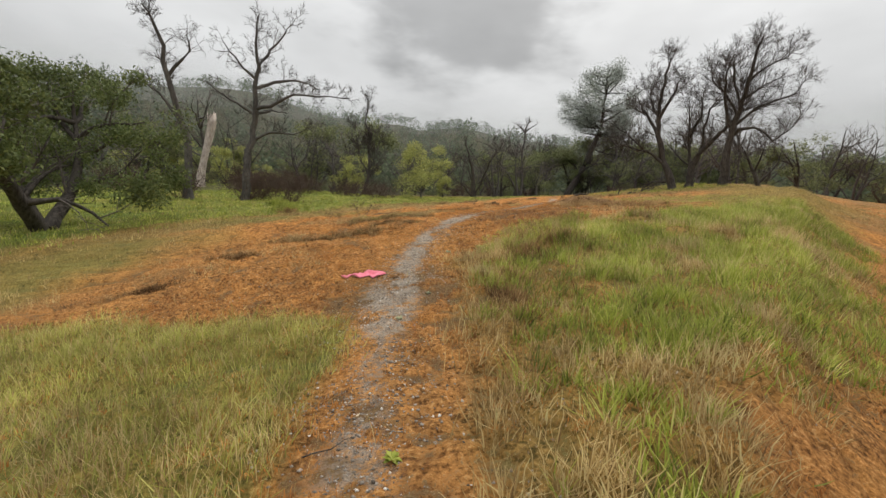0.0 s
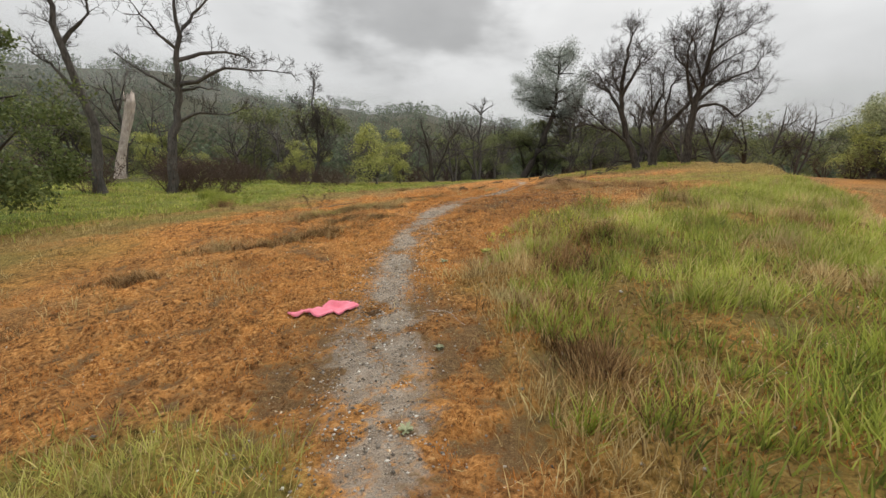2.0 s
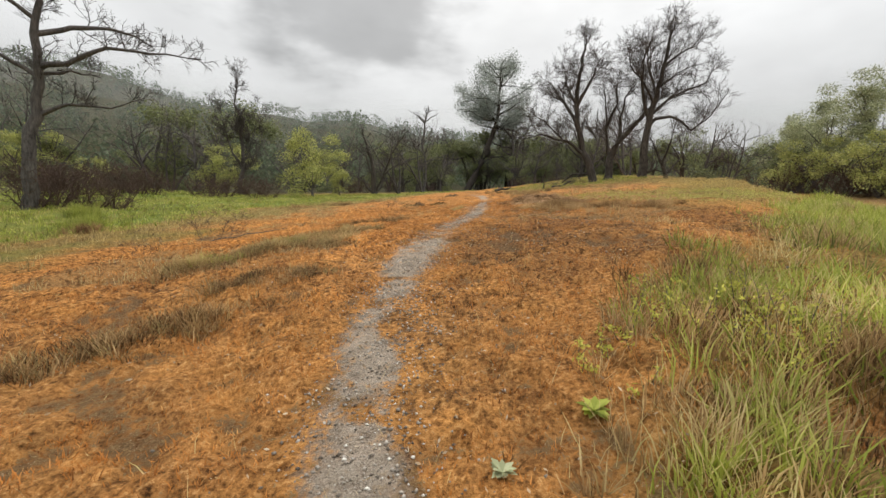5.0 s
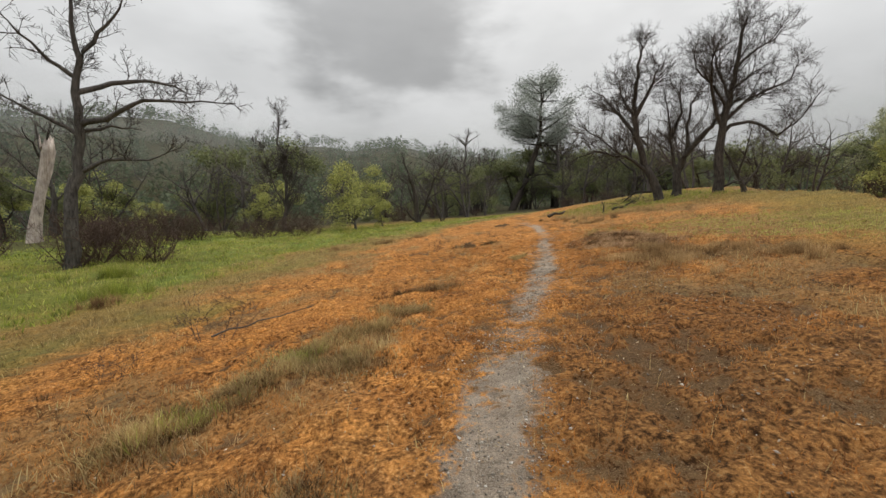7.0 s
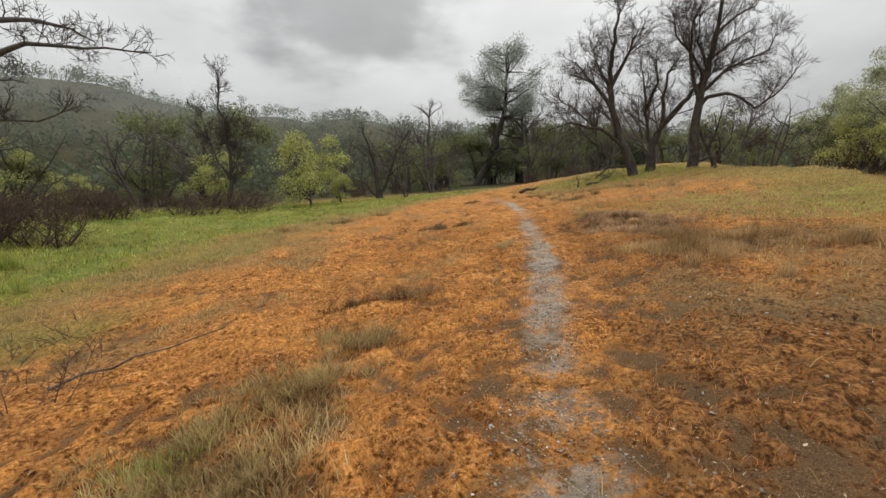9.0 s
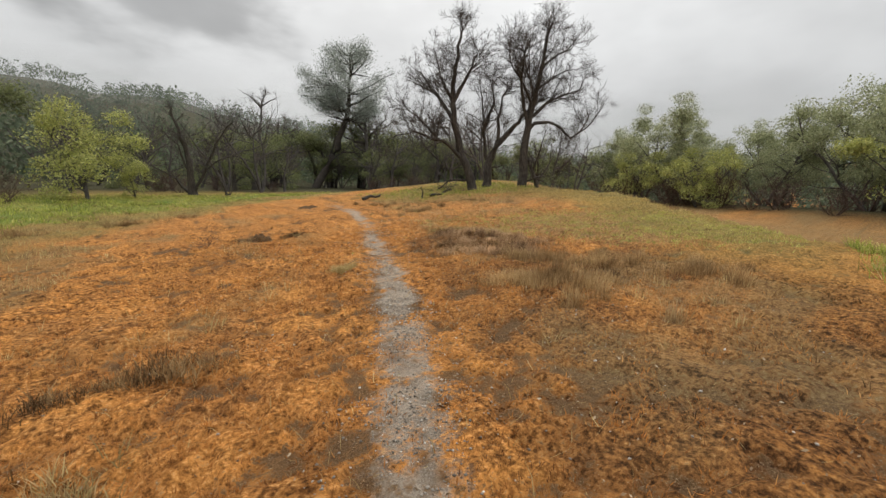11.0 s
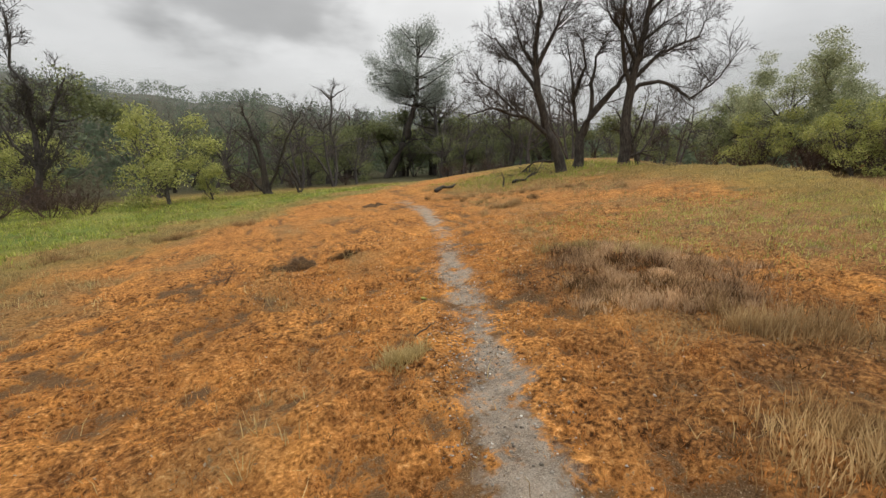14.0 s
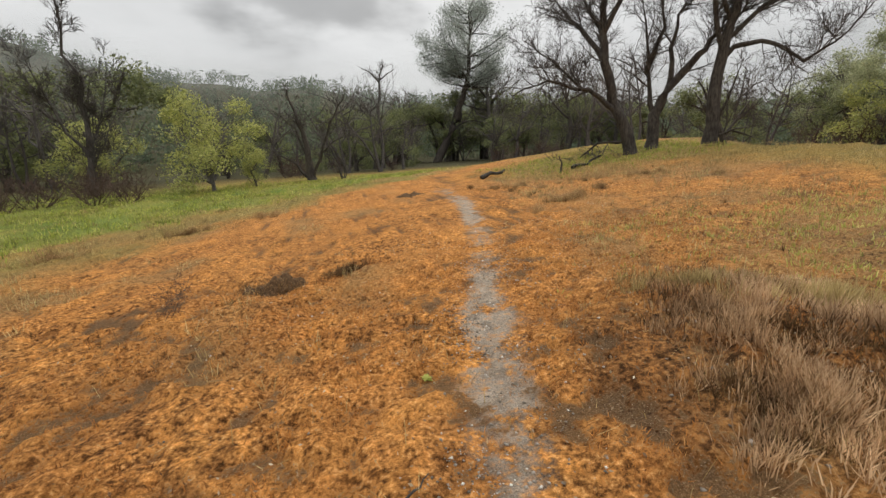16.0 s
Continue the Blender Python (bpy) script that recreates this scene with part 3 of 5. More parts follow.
    # thatch in mats, thick on the open slope
    x, y = scatter(145000, -5.0, 8.5, 1.0, 22, lambda m, x, y: (1 - 0.95 * m["tread"]) * (1 - 0.85 * m["grass"]) * (1 - 0.55 * m["soil"]) * smooth(0.62, 0.42, m["hollow"]) * smooth(0.36, 0.50, fbm(x, y, 1.7, 63)) * smooth(5.0, 1.2, m["dist"]))
    x, y, a = tufts(x, y, 5, 0.03)
    blades("orange_thatch", x, y, rng.uniform(0.020, 0.065, len(x)), rng.uniform(0.003, 0.007, len(x)), 0.9, ORANGE, "matted orange dead grass thatch over the slope", bend=0.9, tuft=a, patch=0.9)
    x, y = scatter(9000, -5, 9.0, 0.5, 23, lambda m, x, y: (1 - 0.6 * m["grass"]) * smooth(5, 0.5, m["dist"]))
    blades("fallen_stalks", x, y, rng.uniform(0.05, 0.16, len(x)), rng.uniform(0.002, 0.005, len(x)), 1.5, STRAW, "pale broken stalks lying over the thatch", bend=1.2, lift=0.02)


def clump(name, outline, count, per, lengths, material, label, lean=0.75, bend=0.9, bunches=16):
    """Taller grass that grows in one clump: ellipses (x, y, rx, ry, turn)."""
    X, Y, A = [], [], []
    for cx, cy, rx, ry, turn in outline:
        n = count // len(outline)
        a, r = rng.uniform(0, 2 * np.pi, bunches), np.abs(rng.normal(0, 0.62, bunches))
        pick = rng.integers(0, bunches, n)
        px, py = (np.cos(a) * r * rx)[pick] + rng.normal(0, 0.075, n), (np.sin(a) * r * ry)[pick] + rng.normal(0, 0.06, n)
        c, s = math.cos(radians(turn)), math.sin(radians(turn))
        x, y, t = tufts(cx + px * c - py * s, cy + px * s + py * c, per, 0.05)
        X.append(x), Y.append(y), A.append(t)
    x, y, a = np.concatenate(X), np.concatenate(Y), np.concatenate(A)
    k = clear_of_trail(x, y, 0.42) > rng.uniform(0, 1, len(x))
    x, y, a = x[k], y[k], a[k]
    tall = 0.45 + 1.1 * fbm(x + 70, y + 70, 2.2, 64)
    return blades(name, x, y, rng.uniform(*lengths, len(x)) * tall, rng.uniform(0.004, 0.008, len(x)), lean, material, label, tuft=a, patch=0.8, bend=bend)


build_grass()
DARK_DRY = blade_material("dark_dead_grass", [(0.0, (0.060, 0.034, 0.016)), (0.5, (0.17, 0.095, 0.040)), (1.0, (0.38, 0.25, 0.12))], 0.8, 0.25)
BROWN_DRY = blade_material("brown_dry_grass", [(0.0, (0.14, 0.075, 0.028)), (0.5, (0.40, 0.245, 0.105)), (1.0, (0.66, 0.47, 0.24))], 0.8, 0.3, 0.8)
_x, _y = scatter(4200, -6, 11, 4, 30, lambda m, x, y: (1 - m["grass"]) * clear_of_trail(x, y, 0.7) * smooth(0.46, 0.62, fbm(x, y, 0.9, 66)) * (0.25 + 0.75 * m["hollow"]))
_x, _y, _a = tufts(_x, _y, 13, 0.05)
blades("dark_dead_tufts", _x, _y, rng.uniform(0.03, 0.11, len(_x)), rng.uniform(0.004, 0.009, len(_x)), 0.8, DARK_DRY, "small dark tufts of dead weeds on the slope", bend=0.9, tuft=_a)
clump("dark_weed_clump", [(2.30, 21.35, 0.42, 0.22, 10), (3.18, 21.55, 0.2, 0.14, 0)], 150, 14, (0.05, 0.17), DARK_DRY, "dark dead weeds over crumbled soil mounds")
clump("olive_grass_clump", [(2.74, 17.1, 0.24, 0.22, 20)], 70, 12, (0.06, 0.18), OLIVE, "straw-green grass tuft at the trail's inner edge")
# the knoll's ragged foot beside the trail
_foot = [(1.1, 6.9, 0.5, 0.45, 0), (1.5, 7.6, 0.5, 0.4, 20), (1.95, 6.9, 0.4, 0.4, 0), (1.25, 6.15, 0.4, 0.3, 0), (0.85, 5.4, 0.35, 0.4, 0), (0.75, 4.5, 0.3, 0.5, 0), (2.2, 8.3, 0.6, 0.4, 30)]
clump("dark_weed_clump", _foot, 420, 12, (0.05, 0.16), DARK_DRY, "dark dead weeds at the knoll's ragged foot", 0.7, 0.8, 24)
clump("brown_grass_clump", _foot, 420, 12, (0.08, 0.22), BROWN_DRY, "brown dead grass at the knoll's ragged foot", 0.6, 0.7, 24)
# the big tawny clump: dark dead stems below, pinkish stalks above, fresh grass on its crest
_tawny = [(5.35, 17.75, 0.75, 0.75, 0), (5.6, 17.0, 0.75, 0.5, 10), (6.3, 18.3, 0.7, 0.7, 0), (5.0, 17.15, 0.35, 0.3, 0), (5.5, 16.45, 0.5, 0.35, 0), (6.3, 17.1, 0.7, 0.45, 0)]
clump("dark_weed_clump", _tawny, 620, 12, (0.05, 0.15), DARK_DRY, "dark dead stems at the foot of the tawny clump", 0.6, 0.7)
clump("tawny_grass_clump", _tawny, 950, 20, (0.045, 0.15), TAWNY, "pinkish tawny grass clump beside the trail's bend", 0.42, 0.5, 30)
clump("olive_grass_clump", [(5.9, 18.6, 0.9, 0.22, -35), (6.4, 17.9, 0.7, 0.2, -35)], 130, 14, (0.08, 0.20), OLIVE, "faded green grass along the tawny clump's crest", 0.35, 0.45)
clump("brown_grass_clump", [(4.9, 14.3, 0.9, 0.7, 20), (4.15, 14.8, 0.6, 0.35, -20), (6.0, 15.0, 1.1, 0.8, 20), (5.4, 15.8, 0.9, 0.5, 0), (6.6, 13.9, 1.0, 0.8, 0)], 1500, 8, (0.06, 0.20), BROWN_DRY, "sparse upright brown grass on the uphill side", 0.35, 0.4)
clump("dark_weed_clump", [(4.2, 14.7, 0.6, 0.35, -20), (5.2, 14.6, 0.9, 0.5, 0)], 90, 10, (0.04, 0.12), DARK_DRY, "dark dead stems among the brown grass", 0.7, 0.8)
# the shaggy bank below the trail
_bank = [(-1.7, 11.5, 0.55, 0.4, 40), (-1.15, 12.35, 0.6, 0.4, 40), (-0.55, 12.75, 0.45, 0.4, 20), (-0.85, 11.8, 0.45, 0.4, 0), (-0.15, 13.5, 0.4, 0.3, 0), (-2.2, 10.9, 0.5, 0.4, 0)]
clump("olive_grass_clump", _bank, 620, 14, (0.05, 0.16), OLIVE, "olive dry grass clump below the trail", 0.75, 0.9, 34)
clump("brown_grass_clump", _bank, 520, 12, (0.05, 0.14), BROWN_DRY, "brown dead grass through the shaggy bank", 0.8, 1.0, 34)
clump("dark_weed_clump", _bank, 360, 12, (0.03, 0.10), DARK_DRY, "dark dead stems under the shaggy bank", 0.8, 0.9)
clump("green_grass_clump", [(-1.9, 11.1, 0.3, 0.15, 40), (-1.3, 12.1, 0.25, 0.15, 30)], 60, 12, (0.06, 0.16), YELLOW_GREEN, "fresh green blades in the shaggy bank", 0.4, 0.5)
clump("dark_weed_clump", [(0.35, 14.85, 0.5, 0.2, 5), (-0.2, 14.75, 0.3, 0.15, 0)], 70, 11, (0.04, 0.12), DARK_DRY, "dark brown weed tuft on the open thatch")
clump("brown_grass_clump", [(0.40, 14.85, 0.5, 0.22, 5)], 70, 12, (0.06, 0.16), BROWN_DRY, "brown grass through the weed tuft on the thatch")
# rows of dead weeds across the slope below the first bend
_rows = [(-2.55, 8.55, 0.5, 0.2, 10), (-2.1, 8.75, 0.45, 0.2, 25), (-1.6, 9.0, 0.4, 0.18, 10), (-1.45, 9.75, 0.35, 0.18, 10), (-0.95, 9.85, 0.45, 0.18, 10), (-3.2, 8.6, 0.5, 0.2, 0), (-4.4, 6.1, 0.6, 0.25, 20), (-3.8, 7.5, 0.4, 0.2, 0)]
clump("dark_weed_clump", _rows, 380, 14, (0.04, 0.12), DARK_DRY, "dark dead weeds in rows across the slope", 0.9, 1.1, 22)
clump("brown_grass_clump", _rows, 420, 14, (0.05, 0.15), BROWN_DRY, "brown dead grass in rows across the slope", 0.8, 1.1, 22)
clump("olive_grass_clump", _rows[:6], 110, 10, (0.05, 0.14), OLIVE, "faded olive grass on the downhill bank", 0.7, 0.9, 18)
clump("brown_grass_clump", [(9.2, 27.5, 2.2, 1.3, -20), (12.0, 25.5, 2.4, 1.6, -30), (8.4, 24.0, 1.2, 0.8, 0)], 900, 8, (0.07, 0.22), BROWN_DRY, "grey-brown grass over the field before the oaks", 0.5, 0.5)
clump("green_grass_clump", [(-7.6, 19.3, 0.9, 0.5, 10), (-9.6, 23.0, 1.2, 0.6, 0)], 260, 12, (0.25, 0.55), GREEN, "tall dark green grass hummocks in the meadow", 0.45, 0.6)
clump("brown_grass_clump", [(-6.9, 18.0, 0.5, 0.25, 0), (-2.4, 26.8, 0.9, 0.5, 20), (-0.5, 28.4, 0.9, 0.5, 20), (1.6, 30.0, 0.9, 0.5, 20)], 240, 12, (0.10, 0.28), BROWN_DRY, "brown tufts along the green meadow's edge", 0.5, 0.6)


# ---- woody plants ----
def reseed(n):
    """Each plant grows from its own seed."""
    global rng
    rng = np.random.default_rng(n)


class Wood:
    """Gathers tapering tubes into one mesh."""

    def __init__(self):
        self.v, self.f, self.n = [], [], 0

    def tube(self, pts, r0, r1, sides, wobble=0.0):
        pts = np.asarray(pts, float)
        k = len(pts)
        t = np.gradient(pts, axis=0)
        t /= np.linalg.norm(t, axis=1)[:, None] + 1e-9
        ref = np.where(np.abs(t[:, 2:3]) > 0.9, np.array([[1.0, 0, 0]]), np.array([[0, 0, 1.0]]))
        a = np.cross(t, ref)
        a /= np.linalg.norm(a, axis=1)[:, None] + 1e-9
        b = np.cross(t, a)
        rad = np.linspace(r0, r1, k) if np.isscalar(r0) else np.asarray(r0)
        ang = np.arange(sides) * 2 * np.pi / sides
        rr = rad[:, None] * (1 + wobble * rng.uniform(-1, 1, (k, sides)))
        ring = pts[:, None, :] + rr[..., None] * (np.cos(ang)[None, :, None] * a[:, None, :] + np.sin(ang)[None, :, None] * b[:, None, :])
        self.v.append(ring.reshape(-1, 3))
        i = (np.arange(k - 1)[:, None] * sides + np.arange(sides)[None, :])
        j = (np.arange(k - 1)[:, None] * sides + (np.arange(sides)[None, :] + 1) % sides)
        self.f.append((np.stack([i, j, j + sides, i + sides], -1).reshape(-1, 4)) + self.n)
        self.n += k * sides

    def mesh(self, name, material):
        me = mesh_from(name, np.concatenate(self.v), np.concatenate(self.f), smooth_shade=True)
        me.materials.append(material)
        return me


def unit(v):
    return v / (np.linalg.norm(v) + 1e-9)


def wander(start, way, length, steps, crook, lift):
    """A crooked line from start."""
    pts, p, d = [start], np.array(start, float), unit(np.array(way, float))
    for _ in range(steps):
        d = unit(d + rng.normal(0, crook, 3) + np.array([0, 0, lift]))
        p = p + d * length / steps
        pts.append(p.copy())
    return np.array(pts)


def refine(pts, crook):
    """A smooth crooked line through a few points of a limb."""
    pts = np.asarray(pts, float)
    s = np.linspace(0, len(pts) - 1, (len(pts) - 1) * 3 + 1)
    k = np.arange(len(pts))
    out = np.stack([np.interp(s, k, pts[:, c]) for c in range(3)], 1)
    seg = np.linalg.norm(pts[-1] - pts[0]) / len(out)
    out[1:-1] += rng.normal(0, crook * seg, (len(out) - 2, 3))
    return out


def sprout(limb, r0, wood, twigs, ends, depth, density, reach, crook=0.22, lift=0.06, first=0.3, thin=0.006):
    """Side branches along a limb, and twigs on those, down to depth."""
    L = np.linalg.norm(np.diff(limb, axis=0), axis=1).sum()
    n = max(2, int(L * density))
    for s in rng.uniform(first, 1.0, n):
        i = min(int(s * (len(limb) - 1)), len(limb) - 2)
        q = s * (len(limb) - 1) - i
        p, t = limb[i] * (1 - q) + limb[i + 1] * q, unit(limb[i + 1] - limb[i])
        side = unit(np.cross(t, rng.normal(0, 1, 3)))
        way = unit(t * rng.uniform(0.35, 0.9) + side * rng.uniform(0.6, 1.0) + np.array([0, 0, 0.15]))
        length = reach * rng.uniform(0.5, 1.15) * (1.15 - 0.55 * s)
        r = max(thin, min(r0 * (1 - 0.75 * s) * 0.55, length * 0.022))
        line = wander(p, way, length, 4 if depth > 2 else (3 if depth == 2 else 2), crook, lift)
        if depth > 1:
            (wood if r > 0.03 else twigs).tube(line, r, max(thin * 0.8, r * 0.35), 4 if r > 0.02 else 3)
            sprout(line, r, wood, twigs, ends, depth - 1, density * 1.7, reach * 0.56, crook, lift, 0.15, thin)
        else:
            twigs.tube(line, r, thin * 0.6, 3)
        ends.append(line[-1])
        if depth == 1:
            ends.append(line[1])
    ends.append(limb[-1])


def leaf_mesh(name, centres, per, spread, size, material):
    c = np.repeat(np.asarray(centres), per, axis=0)
    n = len(c)
    c = c + rng.normal(0, 1, (n, 3)) * np.asarray(spread)
    a = rng.normal(0, 1, (n, 3))
    a /= np.linalg.norm(a, axis=1)[:, None]
    b = np.cross(a, rng.normal(0, 1, (n, 3)))
    b /= np.linalg.norm(b, axis=1)[:, None] + 1e-9
    s = rng.uniform(0.6, 1.3, n)[:, None] * size
    v = np.stack([c - a * s, c - b * s * 0.45, c + a * s, c + b * s * 0.45], 1).reshape(-1, 3)
    f = (np.arange(n) * 4)[:, None] + np.arange(4)
    me = mesh_from(name, v, f, {"tint": np.repeat(np.clip(rng.normal(0.5, 0.22, n), 0, 1), 4)})
    me.materials.append(material)
    return me


def billows(ends, count, per, radius, outer=1.2):
    """Leaf places gathered in rounded tufts at the outer ends of the branches."""
    e = np.asarray(ends)
    mid = e.mean(axis=0)
    w = np.linalg.norm(e - mid, axis=1) ** outer
    pick = e[rng.choice(len(e), count, p=w / w.sum())]
    r = radius * rng.uniform(0.6, 1.25, count)
    d = rng.normal(0, 1, (count, per, 3))
    d /= np.linalg.norm(d, axis=2)[..., None]
    d *= rng.uniform(0.35, 1.0, (count, per, 1)) ** 0.6
    return (pick[:, None, :] + d * r[:, None, None] * np.array([1, 1, 0.7])).reshape(-1, 3)


def assemble(name, wood, twigs, leaves, bark, twig_mat, label, category, group=""):
    root = new(name)
    root.empty_display_size = 0.3
    for key, w in wood if isinstance(wood, list) else [("trunk", wood)]:
        t = new(key, w.mesh(key, bark))
        t.parent = root
        if category == "shrub":
            tagged(t, kind="stuff")
    if twigs.n:
        c = tagged(new("bough" if leaves is not None else "crown", twigs.mesh("crown", twig_mat)), kind="stuff")
        c.parent = root
    if leaves is not None:
        c = tagged(new("crown", leaves), kind="stuff")
        c.parent = root
    return tagged(root, label, category, group)


def place(ob, x, y, turn=0.0, scale=1.0, sink=0.05):
    ob.matrix_basis = Matrix.Translation((x, y, float(height(x, y)) - sink)) @ Matrix.Rotation(radians(turn), 4, "Z") @ Matrix.Diagonal((scale, scale, scale, 1))
    return ob


def drawn_tree(name, x, y, right, limbs, r0, bark, twig_mat, label, density=1.6, reach=1.5, depth=3, thin=0.007, category="tree", lift=0.06, sink=0.3):
    """A tree from its main limbs, each a line of (sideways, up), spread in depth at random; the first is the trunk."""
    reseed(int(abs(x) * 10) + int(y * 10))
    twigs, woods, ends, grown = Wood(), [], [], None
    rx, ry = right
    nx, ny = -ry, rx
    for k, line in enumerate(limbs):
        L = np.array(line, float)
        total = np.abs(np.diff(L, axis=0)).sum()
        deep = (0 if k == 0 else rng.uniform(-0.5, 0.5)) * total
        dq = np.linspace(0, 1, len(L)) ** 1.3 * deep
        pts = np.stack([L[:, 0] * rx + dq * nx, L[:, 0] * ry + dq * ny, L[:, 1]], 1)
        if grown is not None:
            # each limb grows out of the nearest wood below it
            gap = np.linalg.norm((grown - pts[0]) * np.array([1, 1, 0.7]), axis=1) + 0.8 * np.maximum(grown[:, 2] - pts[0, 2], 0)
            foot = grown[gap.argmin()]
            pts = np.concatenate([[foot], pts]) if gap.min() > 0.25 else np.concatenate([[foot], pts[1:]])
        pts = refine(pts, 0.10)
        grown = pts if grown is None else np.concatenate([grown, pts])
        r = r0 if k == 0 else r0 * (0.44 if k < 4 else 0.32)
        rad = r * (1 - 0.86 * np.linspace(0, 1, len(pts)) ** 0.9)
        if k == 0:
            rad[0] *= 1.35
        wood = Wood()
        wood.tube(pts, rad, 0, 9 if k == 0 else 6, 0.06)
        woods.append(wood)
        sprout(pts, r, twigs, twigs, ends, depth, density, reach, lift=lift, first=0.42 if k == 0 else 0.22, thin=thin)
    ob = new(name)
    ob.empty_display_size = 0.3
    for k, wood in enumerate(woods):
        new("trunk" if k == 0 else "limb", wood.mesh("trunk" if k == 0 else "limb", bark)).parent = ob
    tagged(new("crown", twigs.mesh("crown", twig_mat)), "fine bare twigs", kind="stuff").parent = ob
    ob.location = (x, y, float(height(x, y)) - sink)
    return tagged(ob, label, category)


def wild_tree(name, tall, r0, bark, twig_mat, label, clear=0.0, stems=1, depth=3, density=1.5, reach=0.26, leaves=None, fork=0.35, splay=0.35, thin=0.012, category="tree", group="", seed=0):
    """A tree of its own growth: stems that fork into limbs."""
    reseed(int(tall * 100) + stems + seed)
    joined = Wood() if category == "shrub" else None
    wood, twigs, ends = [("trunk", joined)] if joined else [], Wood(), []
    for s in range(stems):
        a = rng.uniform(0, 2 * np.pi)
        lean = splay * (1.0 if stems > 1 else 0.35)
        stem = wander((math.cos(a) * 0.15 * (stems > 1), math.sin(a) * 0.15 * (stems > 1), 0), (math.cos(a) * lean, math.sin(a) * lean, 1), tall * rng.uniform(0.75, 1.0), 9, 0.10, 0.02)
        r = r0 / math.sqrt(stems)
        one = joined or Wood()
        one.tube(stem, r, r * 0.12, 7, 0.06)
        if not joined:
            wood.append(("trunk", one))
        for q in range(rng.integers(4, 7)):
            i = rng.integers(int(len(stem) * fork), len(stem) - 2)
            b = rng.uniform(0, 2 * np.pi)
            limb = wander(stem[i], (math.cos(b), math.sin(b), rng.uniform(0.1, 0.9)), tall * rng.uniform(0.28, 0.5), 6, 0.2, 0.05)
            one = joined or Wood()
            one.tube(limb, r * 0.42, r * 0.08, 5)
            if not joined:
                wood.append(("limb", one))
            sprout(limb, r * 0.4, twigs, twigs, ends, depth - 1, density, tall * reach, thin=thin)
        sprout(stem, r, twigs, twigs, ends, depth - 1, density, tall * reach, first=fork, thin=thin)
    lm = None
    if leaves:
        mat, per, spread, size = leaves
        spots = billows([e for e in ends if e[2] > clear], *per)
        lm = leaf_mesh("crown", spots, 1, spread, size, mat)
    return assemble(name, wood, twigs, lm, bark, twig_mat, label, category, group)


# the big bare oaks at the brow
drawn_tree("bare_oak", 19.4, 29.7, (0.74, -0.67), [
    [(0, -0.2), (-0.1, 1.7), (0, 3.7), (0.3, 5.5), (0.6, 7.2), (0.8, 9.1), (1.0, 10.0)],
    [(0, 3.7), (-0.4, 5.4), (-0.6, 6.8), (-0.5, 7.9), (-0.1, 8.7)],
    [(0.3, 4.6), (1.3, 5.6), (2.3, 6.0), (3.1, 6.4), (3.5, 7.4)],
    [(0.4, 4.1), (1.3, 4.2), (2.0, 3.7), (2.5, 3.1), (3.2, 3.6), (3.8, 4.5)],
    [(0.1, 4.9), (-0.4, 6.3), (-1.3, 7.4), (-1.7, 8.6)],
    [(0.6, 7.2), (1.3, 8.1), (2.2, 8.7), (2.7, 9.2)],
    [(0.5, 6.3), (1.4, 7.0), (2.2, 7.4)],
    [(0.3, 5.6), (-0.2, 7.2), (-0.6, 9.0), (-0.4, 9.8)],
    [(0.1, 0.6), (0.7, 0.8), (1.5, 0.5)]],
    0.31, BARK, TWIG_OAK, "tall bare dark-barked oak at the brow of the field", 3.3, 1.9, 3, sink=0.15, thin=0.0070)
drawn_tree("bare_oak", 16.7, 31.4, (0.81, -0.59), [
    [(0, -0.2), (-0.2, 1.1), (-0.8, 2.3), (-1.3, 4.1), (-1.5, 5.8), (-1.4, 7.4), (-1.2, 9.1), (-1.1, 9.7)],
    [(-1.3, 4.1), (-2.5, 5.9), (-3.5, 7.3), (-4.2, 8.2)],
    [(-0.6, 1.8), (-2.0, 2.9), (-3.6, 3.3), (-5.1, 2.6)],
    [(-1.5, 5.5), (-0.5, 7.3), (-0.1, 8.1)],
    [(-2.0, 2.9), (-3.6, 4.3), (-4.9, 5.2)],
    [(-1.4, 5.0), (-2.4, 7.4), (-2.9, 9.0)],
    [(-0.3, 0.9), (-1.4, 0.6), (-2.6, -0.4)]],
    0.31, BARK, TWIG_OAK, "wide bare dark oak with a limb drooping to the ground", 3.3, 1.9, 3, sink=0.15, thin=0.0070)
drawn_tree("bare_oak", 17.9, 31.8, (0.80, -0.61), [
    [(0.2, -0.2), (0.3, 1.6), (0.7, 2.7), (1.8, 4.0), (2.5, 4.9), (2.9, 6.0)],
    [(0.3, 1.6), (-0.1, 3.1), (-0.3, 5.0), (-0.6, 7.0)],
    [(0.7, 2.7), (0.7, 4.4), (0.9, 5.8), (1.5, 7.1)],
    [(0.0, 3.6), (0.4, 5.4), (0.3, 7.4)]],
    0.30, BARK, TWIG_OAK, "forked bare dark oak between its two neighbours", 3.3, 1.9, 3, sink=0.15, thin=0.0070)
drawn_tree("bare_oak", 24.5, 33.0, (0.80, -0.61), [
    [(0, -0.2), (-0.3, 1.0), (-1.0, 2.4), (-1.6, 3.6)],
    [(-0.2, 0.8), (0.8, 2.2), (1.0, 3.8)],
    [(-0.6, 1.6), (-0.2, 3.0), (0, 4.4)]],
    0.22, BARK, TWIG_OAK, "low crooked bare oak behind the tall one", 2.6, 1.2, 3, sink=0.15, thin=0.012)
